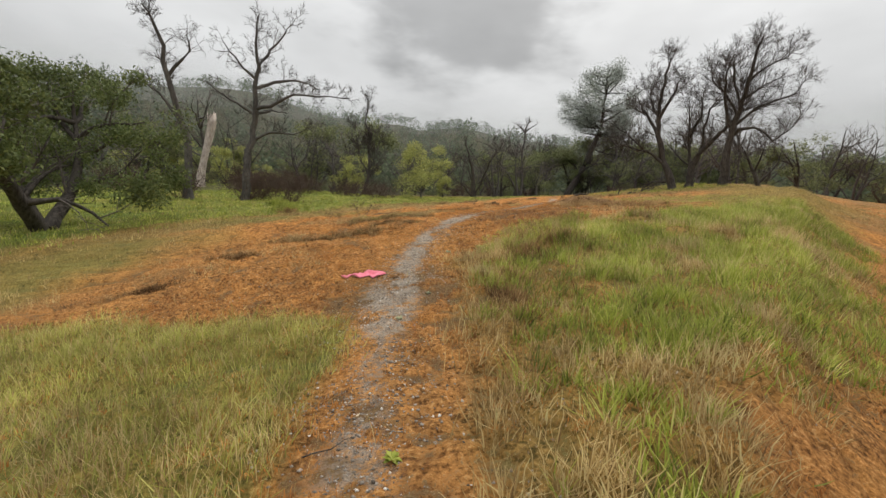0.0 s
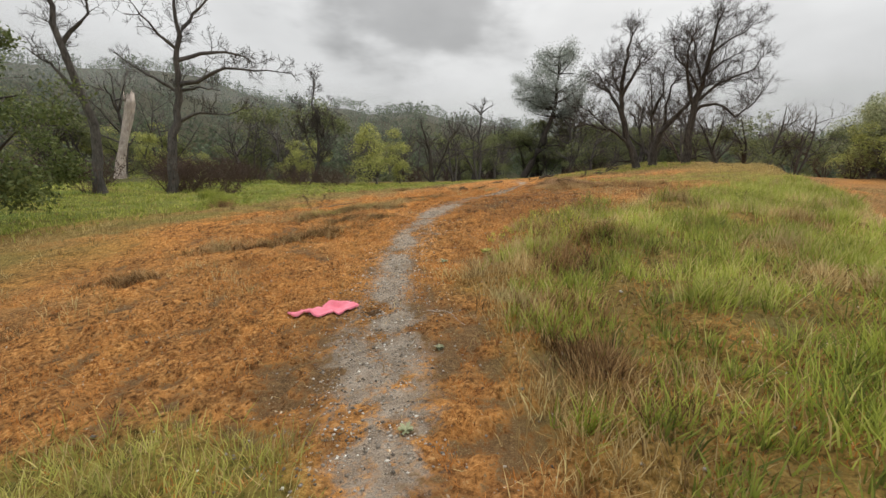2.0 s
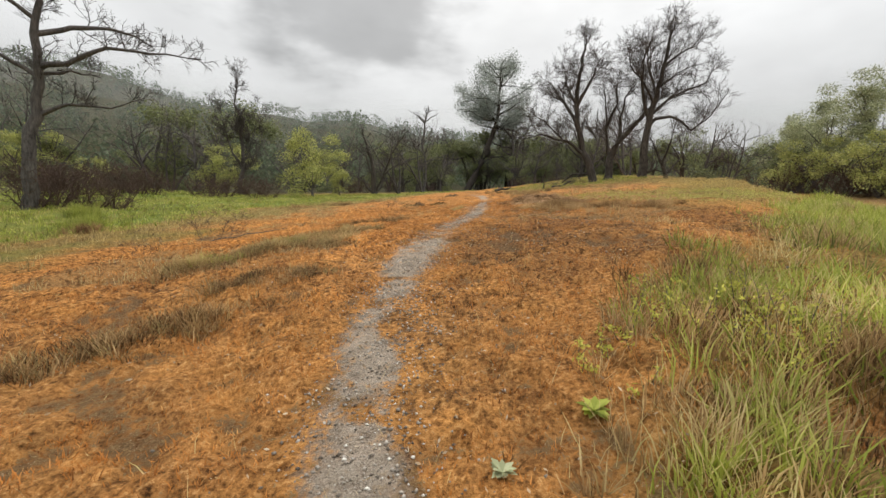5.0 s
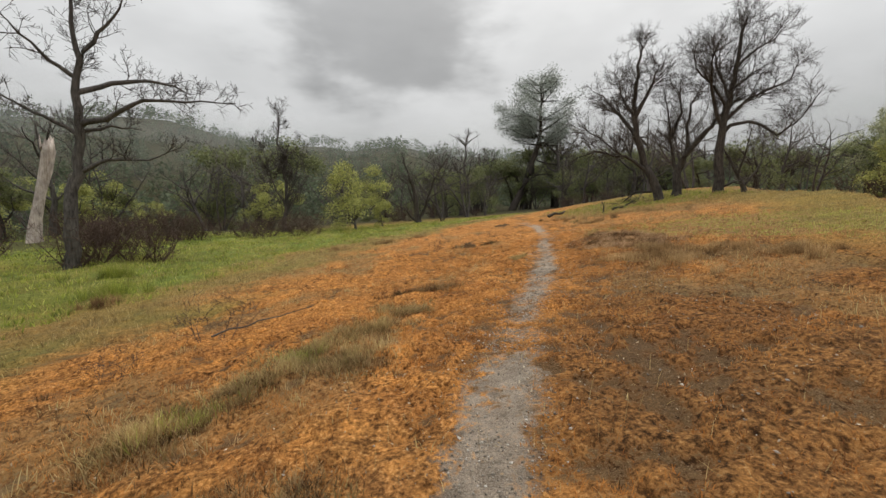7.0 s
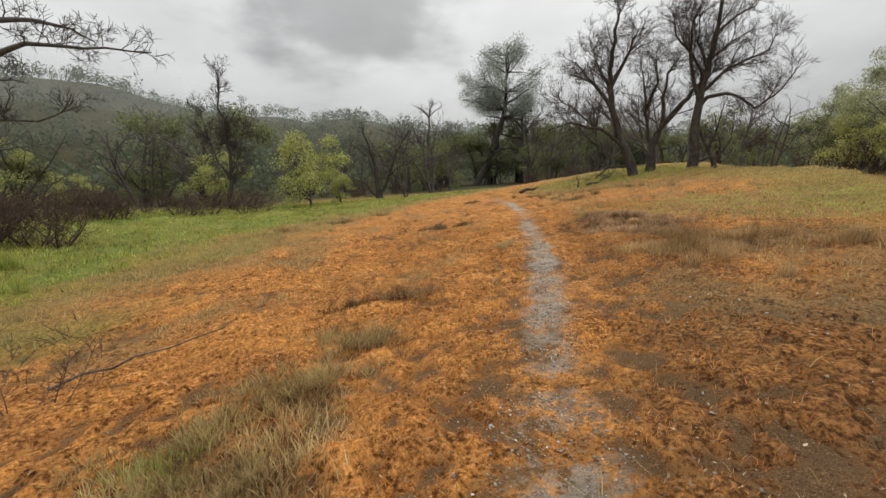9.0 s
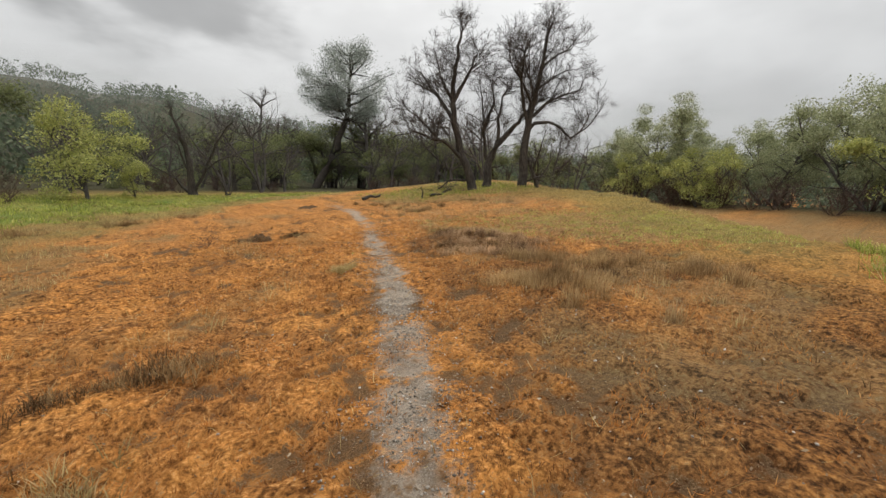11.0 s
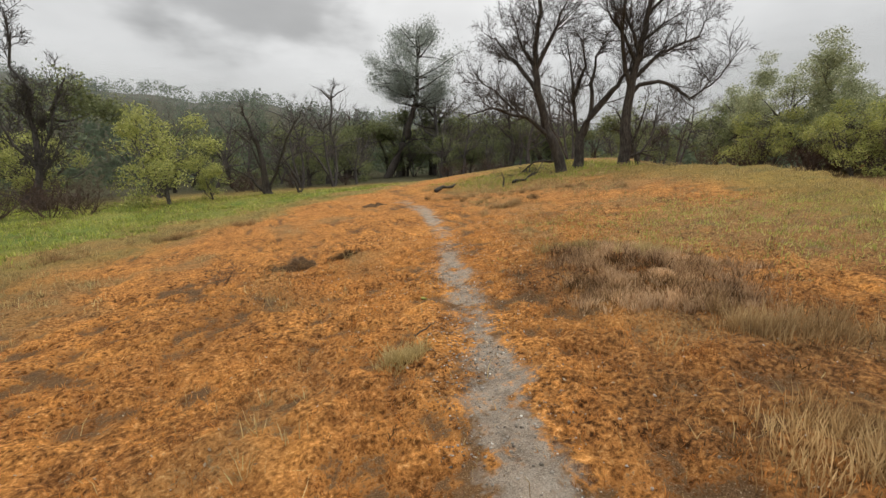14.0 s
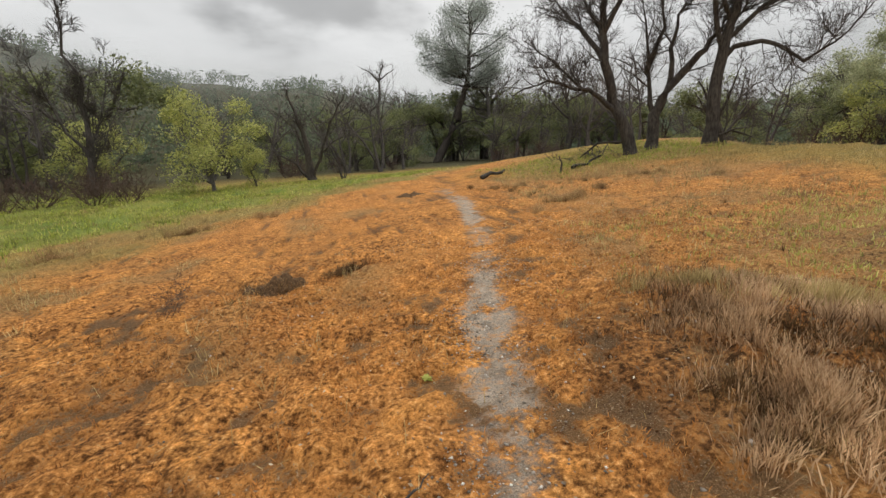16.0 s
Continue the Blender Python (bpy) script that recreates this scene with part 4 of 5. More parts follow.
drawn_tree("dead_tree", -12.6, 25.4, (0.82, 0.57), [
    [(0.1, -0.2), (0.2, 0.8), (0.3, 2.6), (0.6, 4.4), (0.7, 6.2), (0.8, 8.1), (0.6, 9.5), (0.8, 11.1)],
    [(0.7, 5.6), (1.5, 6.0), (2.6, 6.7), (3.9, 6.8), (5.6, 6.8)],
    [(0.8, 6.8), (1.8, 7.5), (3.0, 7.9), (4.1, 7.9), (4.7, 7.7)],
    [(0.6, 5.4), (-0.3, 5.9), (-1.0, 6.3), (-2.0, 7.1)],
    [(0.7, 7.4), (0.0, 7.9), (-0.7, 8.6), (-1.2, 9.1)],
    [(0.8, 8.1), (1.4, 9.2), (2.1, 10.1), (2.5, 10.9)],
    [(0.5, 4.1), (1.5, 4.4), (2.7, 4.4), (3.7, 4.9)],
    [(0.7, 5.5), (1.7, 5.8), (2.7, 5.8)]],
    0.30, BARK_GREY, TWIG_OAK, "gaunt dead grey tree with long level limbs", 3.2, 1.25, 3, sink=0.1, thin=0.009)
drawn_tree("dead_tree", -15.3, 24.6, (0.85, 0.53), [
    [(0, -0.2), (-0.2, 3.4), (-1.0, 7.0), (-1.5, 9.3), (-2.2, 10.5)],
    [(-1.0, 7.0), (0.0, 8.6), (-0.1, 9.6)],
    [(-0.5, 4.8), (-1.5, 6.0), (-2.3, 6.6)]],
    0.26, BARK_GREY, TWIG_OAK, "leaning dead grey tree beside the broken snag", 3.0, 1.3, 3, thin=0.009, sink=0.1)
drawn_tree("v_tree", 3.2, 50.6, (1, 0), [
    [(0, -0.2), (-0.3, 2.5), (-0.7, 4.5), (-1.5, 6.8)],
    [(0, 0.1), (0.9, 2.8), (1.9, 4.9), (2.6, 6.4)],
    [(0, 0.1), (-1.2, 1.3), (-3.3, 2.6)],
    [(-0.3, 1.9), (-1.0, 4.0), (-2.6, 5.3)],
    [(0.6, 2.1), (1.9, 3.2), (3.3, 3.5)]],
    0.34, BARK, TWIG_OAK, "dark bare tree forked low in a wide V", 2.2, 1.5, 3, thin=0.014, sink=0.1)
drawn_tree("bare_topped_tree", 12.0, 67.4, (0.98, -0.2), [
    [(-1.0, -0.2), (-0.7, 4.0), (-0.5, 6.6), (-0.2, 10.0), (0.1, 12.8)],
    [(-0.2, 10.3), (-1.3, 11.3), (-2.5, 12.0)],
    [(-0.2, 10.5), (0.8, 11.2), (1.5, 11.6)],
    [(-0.6, 5.0), (-2.0, 7.0), (-2.6, 8.5)],
    [(-0.5, 6.0), (1.0, 7.5), (1.6, 9.0)]],
    0.34, BARK_GREY, TWIG_OAK, "far pale bare tree with a stag-headed top", 1.2, 1.6, 3, thin=0.02, sink=0.1)
drawn_tree("grey_tree", -8.7, 44.4, (0.98, 0.22), [
    [(0, -0.3), (0.1, 3.2), (-0.1, 6.5), (-0.3, 10.3)],
    [(0.05, 2.5), (1.0, 5.0), (1.4, 7.5)],
    [(0.05, 2.0), (-1.0, 4.4), (-1.5, 7.0)],
    [(0.05, 1.5), (0.7, 3.0), (1.9, 5.2)]],
    0.22, BARK_GREY, TWIG_OAK, "slim grey bare tree with a fine twiggy crown", 3.2, 1.6, 3, thin=0.013, lift=0.16, sink=0.1)
drawn_tree("low_shrub", 5.4, 48.5, (1, 0), [
    [(0, -0.1), (-0.3, 0.9), (-0.9, 1.8)],
    [(0, 0), (0.5, 0.9), (1.6, 1.1)],
    [(0, 0), (0.2, 1.1), (0.5, 2.0)]],
    0.12, BARK, TWIG_OAK, "small bare crooked shrub in the green meadow", 3.0, 0.9, 2, thin=0.014, sink=0.05, category="shrub")


def leaning_pine(x, y):
    reseed(5)
    wood, twigs, ends = Wood(), Wood(), []
    R = np.array([0.95, -0.31])
    line = [(-0.6, -1.0), (2.5, 5.6), (4.4, 10.5), (5.0, 14.8), (5.2, 19.5), (5.3, 24.0)]
    pts = refine([(s * R[0], s * R[1], z) for s, z in line], 0.12)
    wood.tube(pts, 0.75 * (1 - 0.85 * np.linspace(0, 1, len(pts)) ** 0.8), 0, 9, 0.05)
    arm = refine([(3.9 * R[0], 3.9 * R[1], 6.6), (6.0 * R[0], 6.0 * R[1], 6.7), (7.8 * R[0], 7.8 * R[1], 6.4)], 0.1)
    wood.tube(arm, 0.16, 0.05, 6)
    sprout(arm, 0.12, wood, twigs, [], 2, 0.8, 1.6, thin=0.02)
    top = pts[int(len(pts) * 0.46):]
    for k in range(78):
        s = rng.uniform(0, 1)
        i = int(s * (len(top) - 1))
        b = rng.uniform(0, 2 * np.pi)
        span = np.interp(s, (0, 0.25, 0.5, 0.8, 1), (5.0, 8.2, 8.0, 5.6, 2.6)) * rng.uniform(0.65, 1.1)
        limb = wander(top[i], (math.cos(b), math.sin(b), 0.26), span, 5, 0.14, 0.03)
        wood.tube(limb, 0.11, 0.025, 5)
        sprout(limb, 0.09, wood, twigs, ends, 2, 0.8, 1.3, thin=0.012)
    ends = np.array(ends)
    keep = ends[rng.uniform(0, 1, len(ends)) < smooth(8.0, 15.0, ends[:, 2]) * 0.92 + 0.06]
    leaves = leaf_mesh("crown", keep, 24, (0.62, 0.62, 0.55), 0.115, NEEDLE)
    ob = assemble("grey_pine", wood, twigs, leaves, BARK, TWIG, "leaning foothill pine with a wispy grey crown", "tree")
    ob.location = (x, y, float(height(x, y)) - 0.2)


leaning_pine(23.4, 81.8)


def broken_snag(x, y):
    """A barkless broken trunk, hollow at the splintered top."""
    bm = bmesh.new()
    rings, sides = [], 14
    line = [(0.2, -0.2, 0.78), (0.25, 0.6, 0.55), (0.4, 1.6, 0.46), (0.7, 3.1, 0.44), (1.0, 4.6, 0.48), (1.15, 5.8, 0.56), (1.1, 6.3, 0.54)]
    for q, (s, z, r) in enumerate(line):
        ring = []
        for k in range(sides):
            a = 2 * math.pi * k / sides
            f = 0.62 * (1 + 0.16 * math.sin(3 * a + z) + rng.uniform(-0.09, 0.09))
            up = z + (rng.uniform(-0.6, 0.75) if q == len(line) - 1 else 0)
            ring.append(bm.verts.new((s * 0.79 + math.cos(a) * r * f, s * 0.62 + math.sin(a) * r * f, up)))
        rings.append(ring)
    inner = [bm.verts.new((v.co.x * 0.5 + 0.5 * 1.1 * 0.79, v.co.y * 0.5 + 0.5 * 1.1 * 0.62, 5.4)) for v in rings[-1]]
    rings.append(inner)
    for lo, hi in zip(rings, rings[1:]):
        for k in range(sides):
            bm.faces.new((lo[k], lo[(k + 1) % sides], hi[(k + 1) % sides], hi[k]))
    bm.faces.new(inner)
    me = bpy.data.meshes.new("snag")
    bm.to_mesh(me)
    bm.free()
    for p in me.polygons:
        p.use_smooth = True
    me.materials.append(PALE_WOOD)
    ob = new("broken_snag", me)
    ob.location = (x, y, float(height(x, y)) - 0.1)
    return tagged(ob, "pale barkless broken tree snag with splintered top", "tree snag")


broken_snag(-22.0, 36.2)

# the near live oak beside the first stretch
oak = wild_tree("live_oak", 5.6, 0.40, BARK, TWIG, "round dark green live oak on the lower slope", clear=1.0, stems=4, depth=3, density=1.5, reach=0.33, leaves=(LEAF_OAK, (240, 190, 0.46), 0.08, 0.052), fork=0.25, splay=1.0, thin=0.009)
place(oak, -12.6, 12.9, 40, 1.2)

# prototypes of the woods, copied about
BARE_TREES = [wild_tree("bare_tree", 9.5, 0.24, BARK_GREY, TWIG, "dark bare deciduous tree at the wood's edge", stems=s, depth=3, density=d, reach=0.24, thin=0.017, group="bare trees of the wood") for s, d in ((1, 1.5), (2, 1.0), (3, 0.75))]
LEAFY = [wild_tree("evergreen_oak", 7.5, 0.26, BARK, TWIG, "dark olive-green evergreen oak in the wood", stems=s, depth=3, density=d, reach=0.26, leaves=(LEAF_OLIVE, (65, 110, 0.85), 0.14, 0.095), fork=0.15, splay=0.5, thin=0.017, group="evergreen oaks of the wood") for s, d in ((1, 1.1), (2, 0.7))]
SPRING = [wild_tree("young_tree", 5.6, 0.16, BARK_GREY, TWIG, "small tree in fresh yellow-green leaf", stems=s, depth=3, density=1.0, reach=0.27, leaves=(LEAF_SPRING, (75, 105, 0.72, 0.6), 0.1, 0.085), fork=0.12, splay=0.5, thin=0.014, group="young trees in fresh leaf") for s in (2, 3)]
WILLOW = [wild_tree("willow", 8.5, 0.24, BARK_GREY, TWIG, "pale green willow coming into leaf", stems=s, depth=3, density=d, reach=0.27, leaves=(LEAF_WILLOW, (120, 150, 0.85, 0.5), 0.12, 0.085), fork=0.12, splay=0.5, thin=0.014, group="willows beyond the field") for s, d in ((2, 0.9), (3, 0.7))]
BRUSH = [wild_tree("brush", 2.2, 0.08, TWIG_RED, TWIG_RED, "low bare reddish-brown thicket", stems=7, depth=3, density=1.25, reach=0.36, fork=0.05, splay=0.9, thin=0.010, category="shrub", group="bare brush under the trees") for s in (0, 1)]


def strew(kinds, spots, size, spread):
    """Copies of the prototypes at the spots; the first spots take the prototypes themselves."""
    for k, (x, y) in enumerate(spots):
        s = size * (1 + spread * rng.uniform(-1, 1))
        # copies in the camera's line of sight to the leaning pine are left out
        if k >= len(kinds) and abs(x - 1 - (y - 8) * 0.305) < 3.5 and 30 < y < 80:
            continue
        m = Matrix.Translation((x, y, float(height(x, y)) - 0.15)) @ Matrix.Rotation(rng.uniform(0, 6.28), 4, "Z") @ Matrix.Diagonal((s, s, s * rng.uniform(0.85, 1.1), 1))
        if k < len(kinds):
            kinds[k].matrix_basis = m
        else:
            copy_thing(kinds[k % len(kinds)], Matrix.Identity(4)).matrix_basis = m


def band(n, a, b, deep, gap=2.2, tries=60):
    """Spots along a line from a to b, up to deep metres beyond it, kept apart."""
    a, b = np.array(a, float), np.array(b, float)
    nrm = np.array([-(b - a)[1], (b - a)[0]]) / np.linalg.norm(b - a)
    out = []
    for _ in range(n * tries):
        p = a + (b - a) * rng.uniform() + nrm * deep * rng.uniform() ** 1.3
        if all(np.hypot(*(p - q)) > gap for q in out):
            out.append(p)
        if len(out) == n:
            break
    return [tuple(p) for p in out]


reseed(77)
strew(BARE_TREES, band(22, (-36, 34), (-8, 56), 24, 2.6) + band(34, (-8, 54), (40, 66), 26, 2.6) + band(12, (26, 38), (52, 36), 22, 3), 0.9, 0.25)
strew(LEAFY, band(14, (-42, 34), (-8, 58), 30, 3.5) + band(18, (-8, 62), (44, 70), 30, 3.5) + band(8, (30, 42), (58, 34), 26, 3.5), 0.95, 0.3)
strew(LEAFY[:1], [LEAFY[0].matrix_basis.translation[:2]] + band(13, (6, 92), (58, 66), 14, 4), 1.75, 0.2)
strew(BARE_TREES[:1], [BARE_TREES[0].matrix_basis.translation[:2]] + band(16, (4, 88), (56, 60), 12, 3), 1.6, 0.2)
strew(SPRING, [(-20, 48), (-14, 52)] + band(5, (-30, 40), (-6, 56), 14, 4) + band(5, (40, 4), (38, 38), -5, 3.4), 0.95, 0.3)
for ob, x, y, k in ((SPRING[1], -2.9, 45.6, 1.12), (SPRING[0], -0.5, 47.0, 0.5)):
    place(ob, x, y, 30, k, 0.12)
strew(WILLOW, band(9, (45, 3), (43.5, 22), -13, 3.6) + band(5, (46, -14), (46, 4), -12, 4.0), 1.12, 0.15)
strew(WILLOW[:1], [WILLOW[0].matrix_basis.translation[:2]] + band(7, (45, 24), (43, 44), -12, 3.6), 0.92, 0.2)
low = [(x, y) for x, y in band(12, (-16, 23), (-9, 28), 3, 0.8) + band(40, (-22, 25), (-4.5, 41), 5, 0.8) if abs(math.atan2(x + 0.5, y - 8) + 0.65) > 0.05]
strew(BRUSH, low, 0.85, 0.3)
strew(BRUSH, [(-13.0, 27.0), (-14.2, 28.1)] + band(16, (-2, 54), (34, 58), 8, 1.4), 1.05, 0.3)
strew(BRUSH, [(39.5, 12), (39.0, 30)] + band(22, (41, 4), (39, 40), -4, 1.4), 1.35, 0.25)


def hill_woods():
    """The wooded slopes round the valley: crowns of many small leaf clumps."""
    C, S = [], []
    n = 5200
    r = 88 + 330 * rng.uniform(0, 1, n) ** 1.1
    az = np.radians(rng.uniform(-75, 95, n))
    x, y = np.sin(az) * r, 15 + np.cos(az) * r
    z = height(x, y)
    tall = rng.uniform(4, 8, n) * np.where(rng.uniform(0, 1, n) < 0.06, 1.5, 1)
    per = 42
    k = rng.normal(0, 1, (n, per, 3))
    k /= np.linalg.norm(k, axis=2)[..., None]
    k *= rng.uniform(0.55, 1.0, (n, per, 1))
    c = np.stack([x, y, z + tall * 0.5], 1)[:, None, :] + k * np.stack([tall * 0.42, tall * 0.42, tall * 0.55], 1)[:, None, :]
    c = c.reshape(-1, 3)
    m = len(c)
    a = rng.normal(0, 1, (m, 3))
    a /= np.linalg.norm(a, axis=1)[:, None]
    b = np.cross(a, rng.normal(0, 1, (m, 3)))
    b /= np.linalg.norm(b, axis=1)[:, None] + 1e-9
    s = np.repeat(tall, per)[:, None] * rng.uniform(0.045, 0.085, (m, 1))
    v = np.stack([c - a * s, c - b * s * 0.7, c + a * s, c + b * s * 0.7], 1).reshape(-1, 3)
    tree_tint = np.repeat(np.clip(rng.normal(0.5, 0.2, n), 0, 1), per)
    tint = np.clip(tree_tint + rng.normal(0, 0.06, m), 0, 1)
    me = mesh_from("hill_woods", v, (np.arange(m) * 4)[:, None] + np.arange(4), {"tint": np.repeat(tint, 4)})
    me.materials.append(HILL_LEAF)
    tagged(new("hill_woods", me), "dense dark green woods covering the hills", "woods", kind="stuff")


hill_woods()


def haze_curtain(r, low, high, strength):
    """Stands in for haze along the hillside: a ragged veil that lets most light through."""
    m = bpy.data.materials.new("haze_veil")
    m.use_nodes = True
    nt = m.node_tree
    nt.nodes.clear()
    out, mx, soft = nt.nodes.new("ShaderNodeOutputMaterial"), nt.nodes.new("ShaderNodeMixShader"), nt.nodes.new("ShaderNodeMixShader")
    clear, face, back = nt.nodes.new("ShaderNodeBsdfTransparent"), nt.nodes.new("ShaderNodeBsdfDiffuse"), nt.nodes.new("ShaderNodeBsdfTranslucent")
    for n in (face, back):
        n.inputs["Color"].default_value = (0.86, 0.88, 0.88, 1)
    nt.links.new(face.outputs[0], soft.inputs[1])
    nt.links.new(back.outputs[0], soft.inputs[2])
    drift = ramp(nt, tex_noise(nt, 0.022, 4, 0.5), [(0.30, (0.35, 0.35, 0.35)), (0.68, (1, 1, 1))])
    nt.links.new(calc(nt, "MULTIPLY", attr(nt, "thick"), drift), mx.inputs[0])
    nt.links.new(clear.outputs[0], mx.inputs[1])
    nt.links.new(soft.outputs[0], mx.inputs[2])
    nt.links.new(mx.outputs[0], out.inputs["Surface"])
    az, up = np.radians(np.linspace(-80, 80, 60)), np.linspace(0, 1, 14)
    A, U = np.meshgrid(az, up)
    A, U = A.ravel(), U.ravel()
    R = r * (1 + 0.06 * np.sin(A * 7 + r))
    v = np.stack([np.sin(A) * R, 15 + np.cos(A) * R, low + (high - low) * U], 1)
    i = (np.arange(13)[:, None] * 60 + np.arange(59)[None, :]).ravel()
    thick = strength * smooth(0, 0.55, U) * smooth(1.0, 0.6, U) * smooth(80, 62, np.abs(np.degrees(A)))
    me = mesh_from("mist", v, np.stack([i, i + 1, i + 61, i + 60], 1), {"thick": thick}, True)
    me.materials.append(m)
    tagged(new("mist", me), "pale see-through curtain standing in for haze along the wooded hills", "mist", kind="stuff")


# two pale curtains added among the far slopes to imitate haze
haze_curtain(165, 6, 48, 0.15)
haze_curtain(235, 10, 66, 0.24)


# ---- small things along the trail ----
reseed(91)
STONE, _nt, _b = shader("gravel_stone", 0.7, 0.4)
_g = _nt.nodes.new("ShaderNodeNewGeometry")
_nt.links.new(ramp(_nt, _g.outputs["Random Per Island"], [(0.0, (0.085, 0.064, 0.046)), (0.5, (0.24, 0.205, 0.165)), (0.9, (0.42, 0.37, 0.31)), (1.0, (0.74, 0.70, 0.62))]), _b.inputs["Base Color"])


def stones(name, x, y, size, label):
    """Angular pebbles, each a squashed uneven octahedron half sunk in the ground."""
    n = len(x)
    base = np.array([(1, 0, 0), (0, 1, 0), (-1, 0, 0), (0, -1, 0), (0, 0, 0.7), (0, 0, -0.6)], float)
    v = base[None] * rng.uniform(0.55, 1.25, (n, 6, 1)) * size[:, None, None] + rng.normal(0, 0.12, (n, 6, 3)) * size[:, None, None]
    a = rng.uniform(0, 6.28, n)
    c, s = np.cos(a)[:, None], np.sin(a)[:, None]
    v = np.stack([v[..., 0] * c - v[..., 1] * s, v[..., 0] * s + v[..., 1] * c, v[..., 2]], -1)
    v += np.stack([x, y, height(x, y) + size * 0.25], 1)[:, None, :]
    f = np.array([(0, 1, 4), (1, 2, 4), (2, 3, 4), (3, 0, 4), (1, 0, 5), (2, 1, 5), (3, 2, 5), (0, 3, 5)])
    me = mesh_from(name, v.reshape(-1, 3), ((np.arange(n) * 6)[:, None, None] + f).reshape(-1, 3))
    me.materials.append(STONE)
    return tagged(new(name, me), label, "gravel", kind="stuff")


gy = 1.0 + 20 * rng.uniform(0, 1, 22000)
gx = trail_x(gy) + rng.normal(0, 0.26, len(gy))
_k = rng.uniform(0, 1, len(gy)) < 0.15 + 0.85 * smooth(0.42, 0.60, fbm(gx, gy, 1.6, 71)) + smooth(4.4, 5.2, gy) * smooth(7, 6.2, gy)
gx, gy = gx[_k], gy[_k]
stones("trail_gravel", gx, gy, 0.004 + 0.010 * rng.uniform(0, 1, len(gx)) ** 2.2, "small grey and pale gravel on the worn trail")
gx, gy = scatter(9000, -4, 8, 1, 24, lambda m, x, y: (0.15 + m["soil"]) * (1 - m["grass"]) * smooth(4, 0.6, m["dist"]))
stones("scattered_stones", gx, gy, 0.005 + 0.014 * rng.uniform(0, 1, len(gx)) ** 3, "scattered pale stones on bare soil beside the trail")

DEAD_LEAF = blade_material("dead_leaves", [(0.0, (0.16, 0.085, 0.045)), (0.5, (0.42, 0.31, 0.20)), (1.0, (0.72, 0.64, 0.50))], 0.7, 0.1)
gx, gy = scatter(26000, -4.5, 8.5, 1, 23, lambda m, x, y: (1 - 0.8 * m["grass"]) * smooth(4.5, 0.4, m["dist"]) * (0.2 + smooth(0.45, 0.65, fbm(x, y, 0.9, 73))))
_lm = leaf_mesh("fallen_leaves", np.stack([gx, gy, height(gx, gy) + 0.018], 1), 1, (0.0, 0.0, 0.004), 0.013, DEAD_LEAF)
tagged(new("fallen_leaves", _lm), "pale curled dead leaves strewn over the thatch", "leaves", kind="stuff")

PINK, _nt, _b = shader("pink_cotton", 0.95, 0.1)
_weave = tex_noise(_nt, 260, 2)
_nt.links.new(ramp(_nt, tex_noise(_nt, 9, 4), [(0.3, (0.66, 0.17, 0.22)), (0.7, (0.80, 0.26, 0.32))]), _b.inputs["Base Color"])
bump(_nt, _b, _weave, 0.3, 0.002)


def pink_cloth():
    """A crumpled cloth with ragged corners, folded over itself at the near edge."""
    bm = bmesh.new()
    rim = [(-0.35, 0.02), (-0.22, 0.12), (-0.08, 0.22), (0.07, 0.21), (0.22, 0.17), (0.34, 0.06), (0.26, -0.03), (0.14, -0.10), (0.0, -0.20), (-0.06, -0.21), (-0.11, -0.12), (-0.22, -0.03)]
    rings = []
    m = 72
    for q in range(14):
        ring = []
        for k in range(m):
            u = k / m * len(rim)
            i, t = int(u), u - int(u)
            ax, ay = rim[i % len(rim)]
            bx, by = rim[(i + 1) % len(rim)]
            r = 1 - q / 14
            x, y = (ax + (bx - ax) * t) * r, (ay + (by - ay) * t) * r
            fold = 0.015 * abs(math.sin(9 * x + 6 * y + 2 * y * y)) + 0.012 * abs(math.sin(8 * y - 13 * x + 1.0)) + 0.020 * noise.noise(Vector((x * 8, y * 8, 0.4))) + 0.007 * noise.noise(Vector((x * 26, y * 26, 0.9)))
            edge = 1 - r ** 6
            ring.append(bm.verts.new((x, y, float(height(x * 0.92 - 1.14, y * 0.80 + 5.97)) + 0.022 + fold * (0.6 + 0.4 * edge))))
        rings.append(ring)
    for a, b in zip(rings, rings[1:]):
        for k in range(m):
            bm.faces.new((a[k], a[(k + 1) % m], b[(k + 1) % m], b[k]))
    bm.faces.new(rings[-1])
    hem = [bm.verts.new(v.co + Vector((v.co.x * 0.01, v.co.y * 0.01, -0.014))) for v in rings[0]]
    for k in range(m):
        bm.faces.new((hem[k], hem[(k + 1) % m], rings[0][(k + 1) % m], rings[0][k]))
    me = bpy.data.meshes.new("pink_cloth")
    bm.to_mesh(me)
    bm.free()
    for p in me.polygons:
        p.use_smooth = True
    me.materials.append(PINK)
    ob = new("pink_cloth", me)
    ob.matrix_basis = Matrix.Translation((-1.14, 5.97, 0)) @ Matrix.Diagonal((0.92, 0.80, 1, 1))
    tagged(ob, "crumpled bright pink cloth dropped beside the trail", "cloth")


pink_cloth()

SOIL, _nt, _b = shader("dug_soil", 0.95, 0.15)
_n = tex_noise(_nt, 30, 6, 0.7)
_nt.links.new(ramp(_nt, _n, [(0.3, (0.044, 0.027, 0.014)), (0.55, (0.13, 0.076, 0.038)), (0.75, (0.25, 0.155, 0.080))]), _b.inputs["Base Color"])
bump(_nt, _b, _n, 1.0, 0.04)


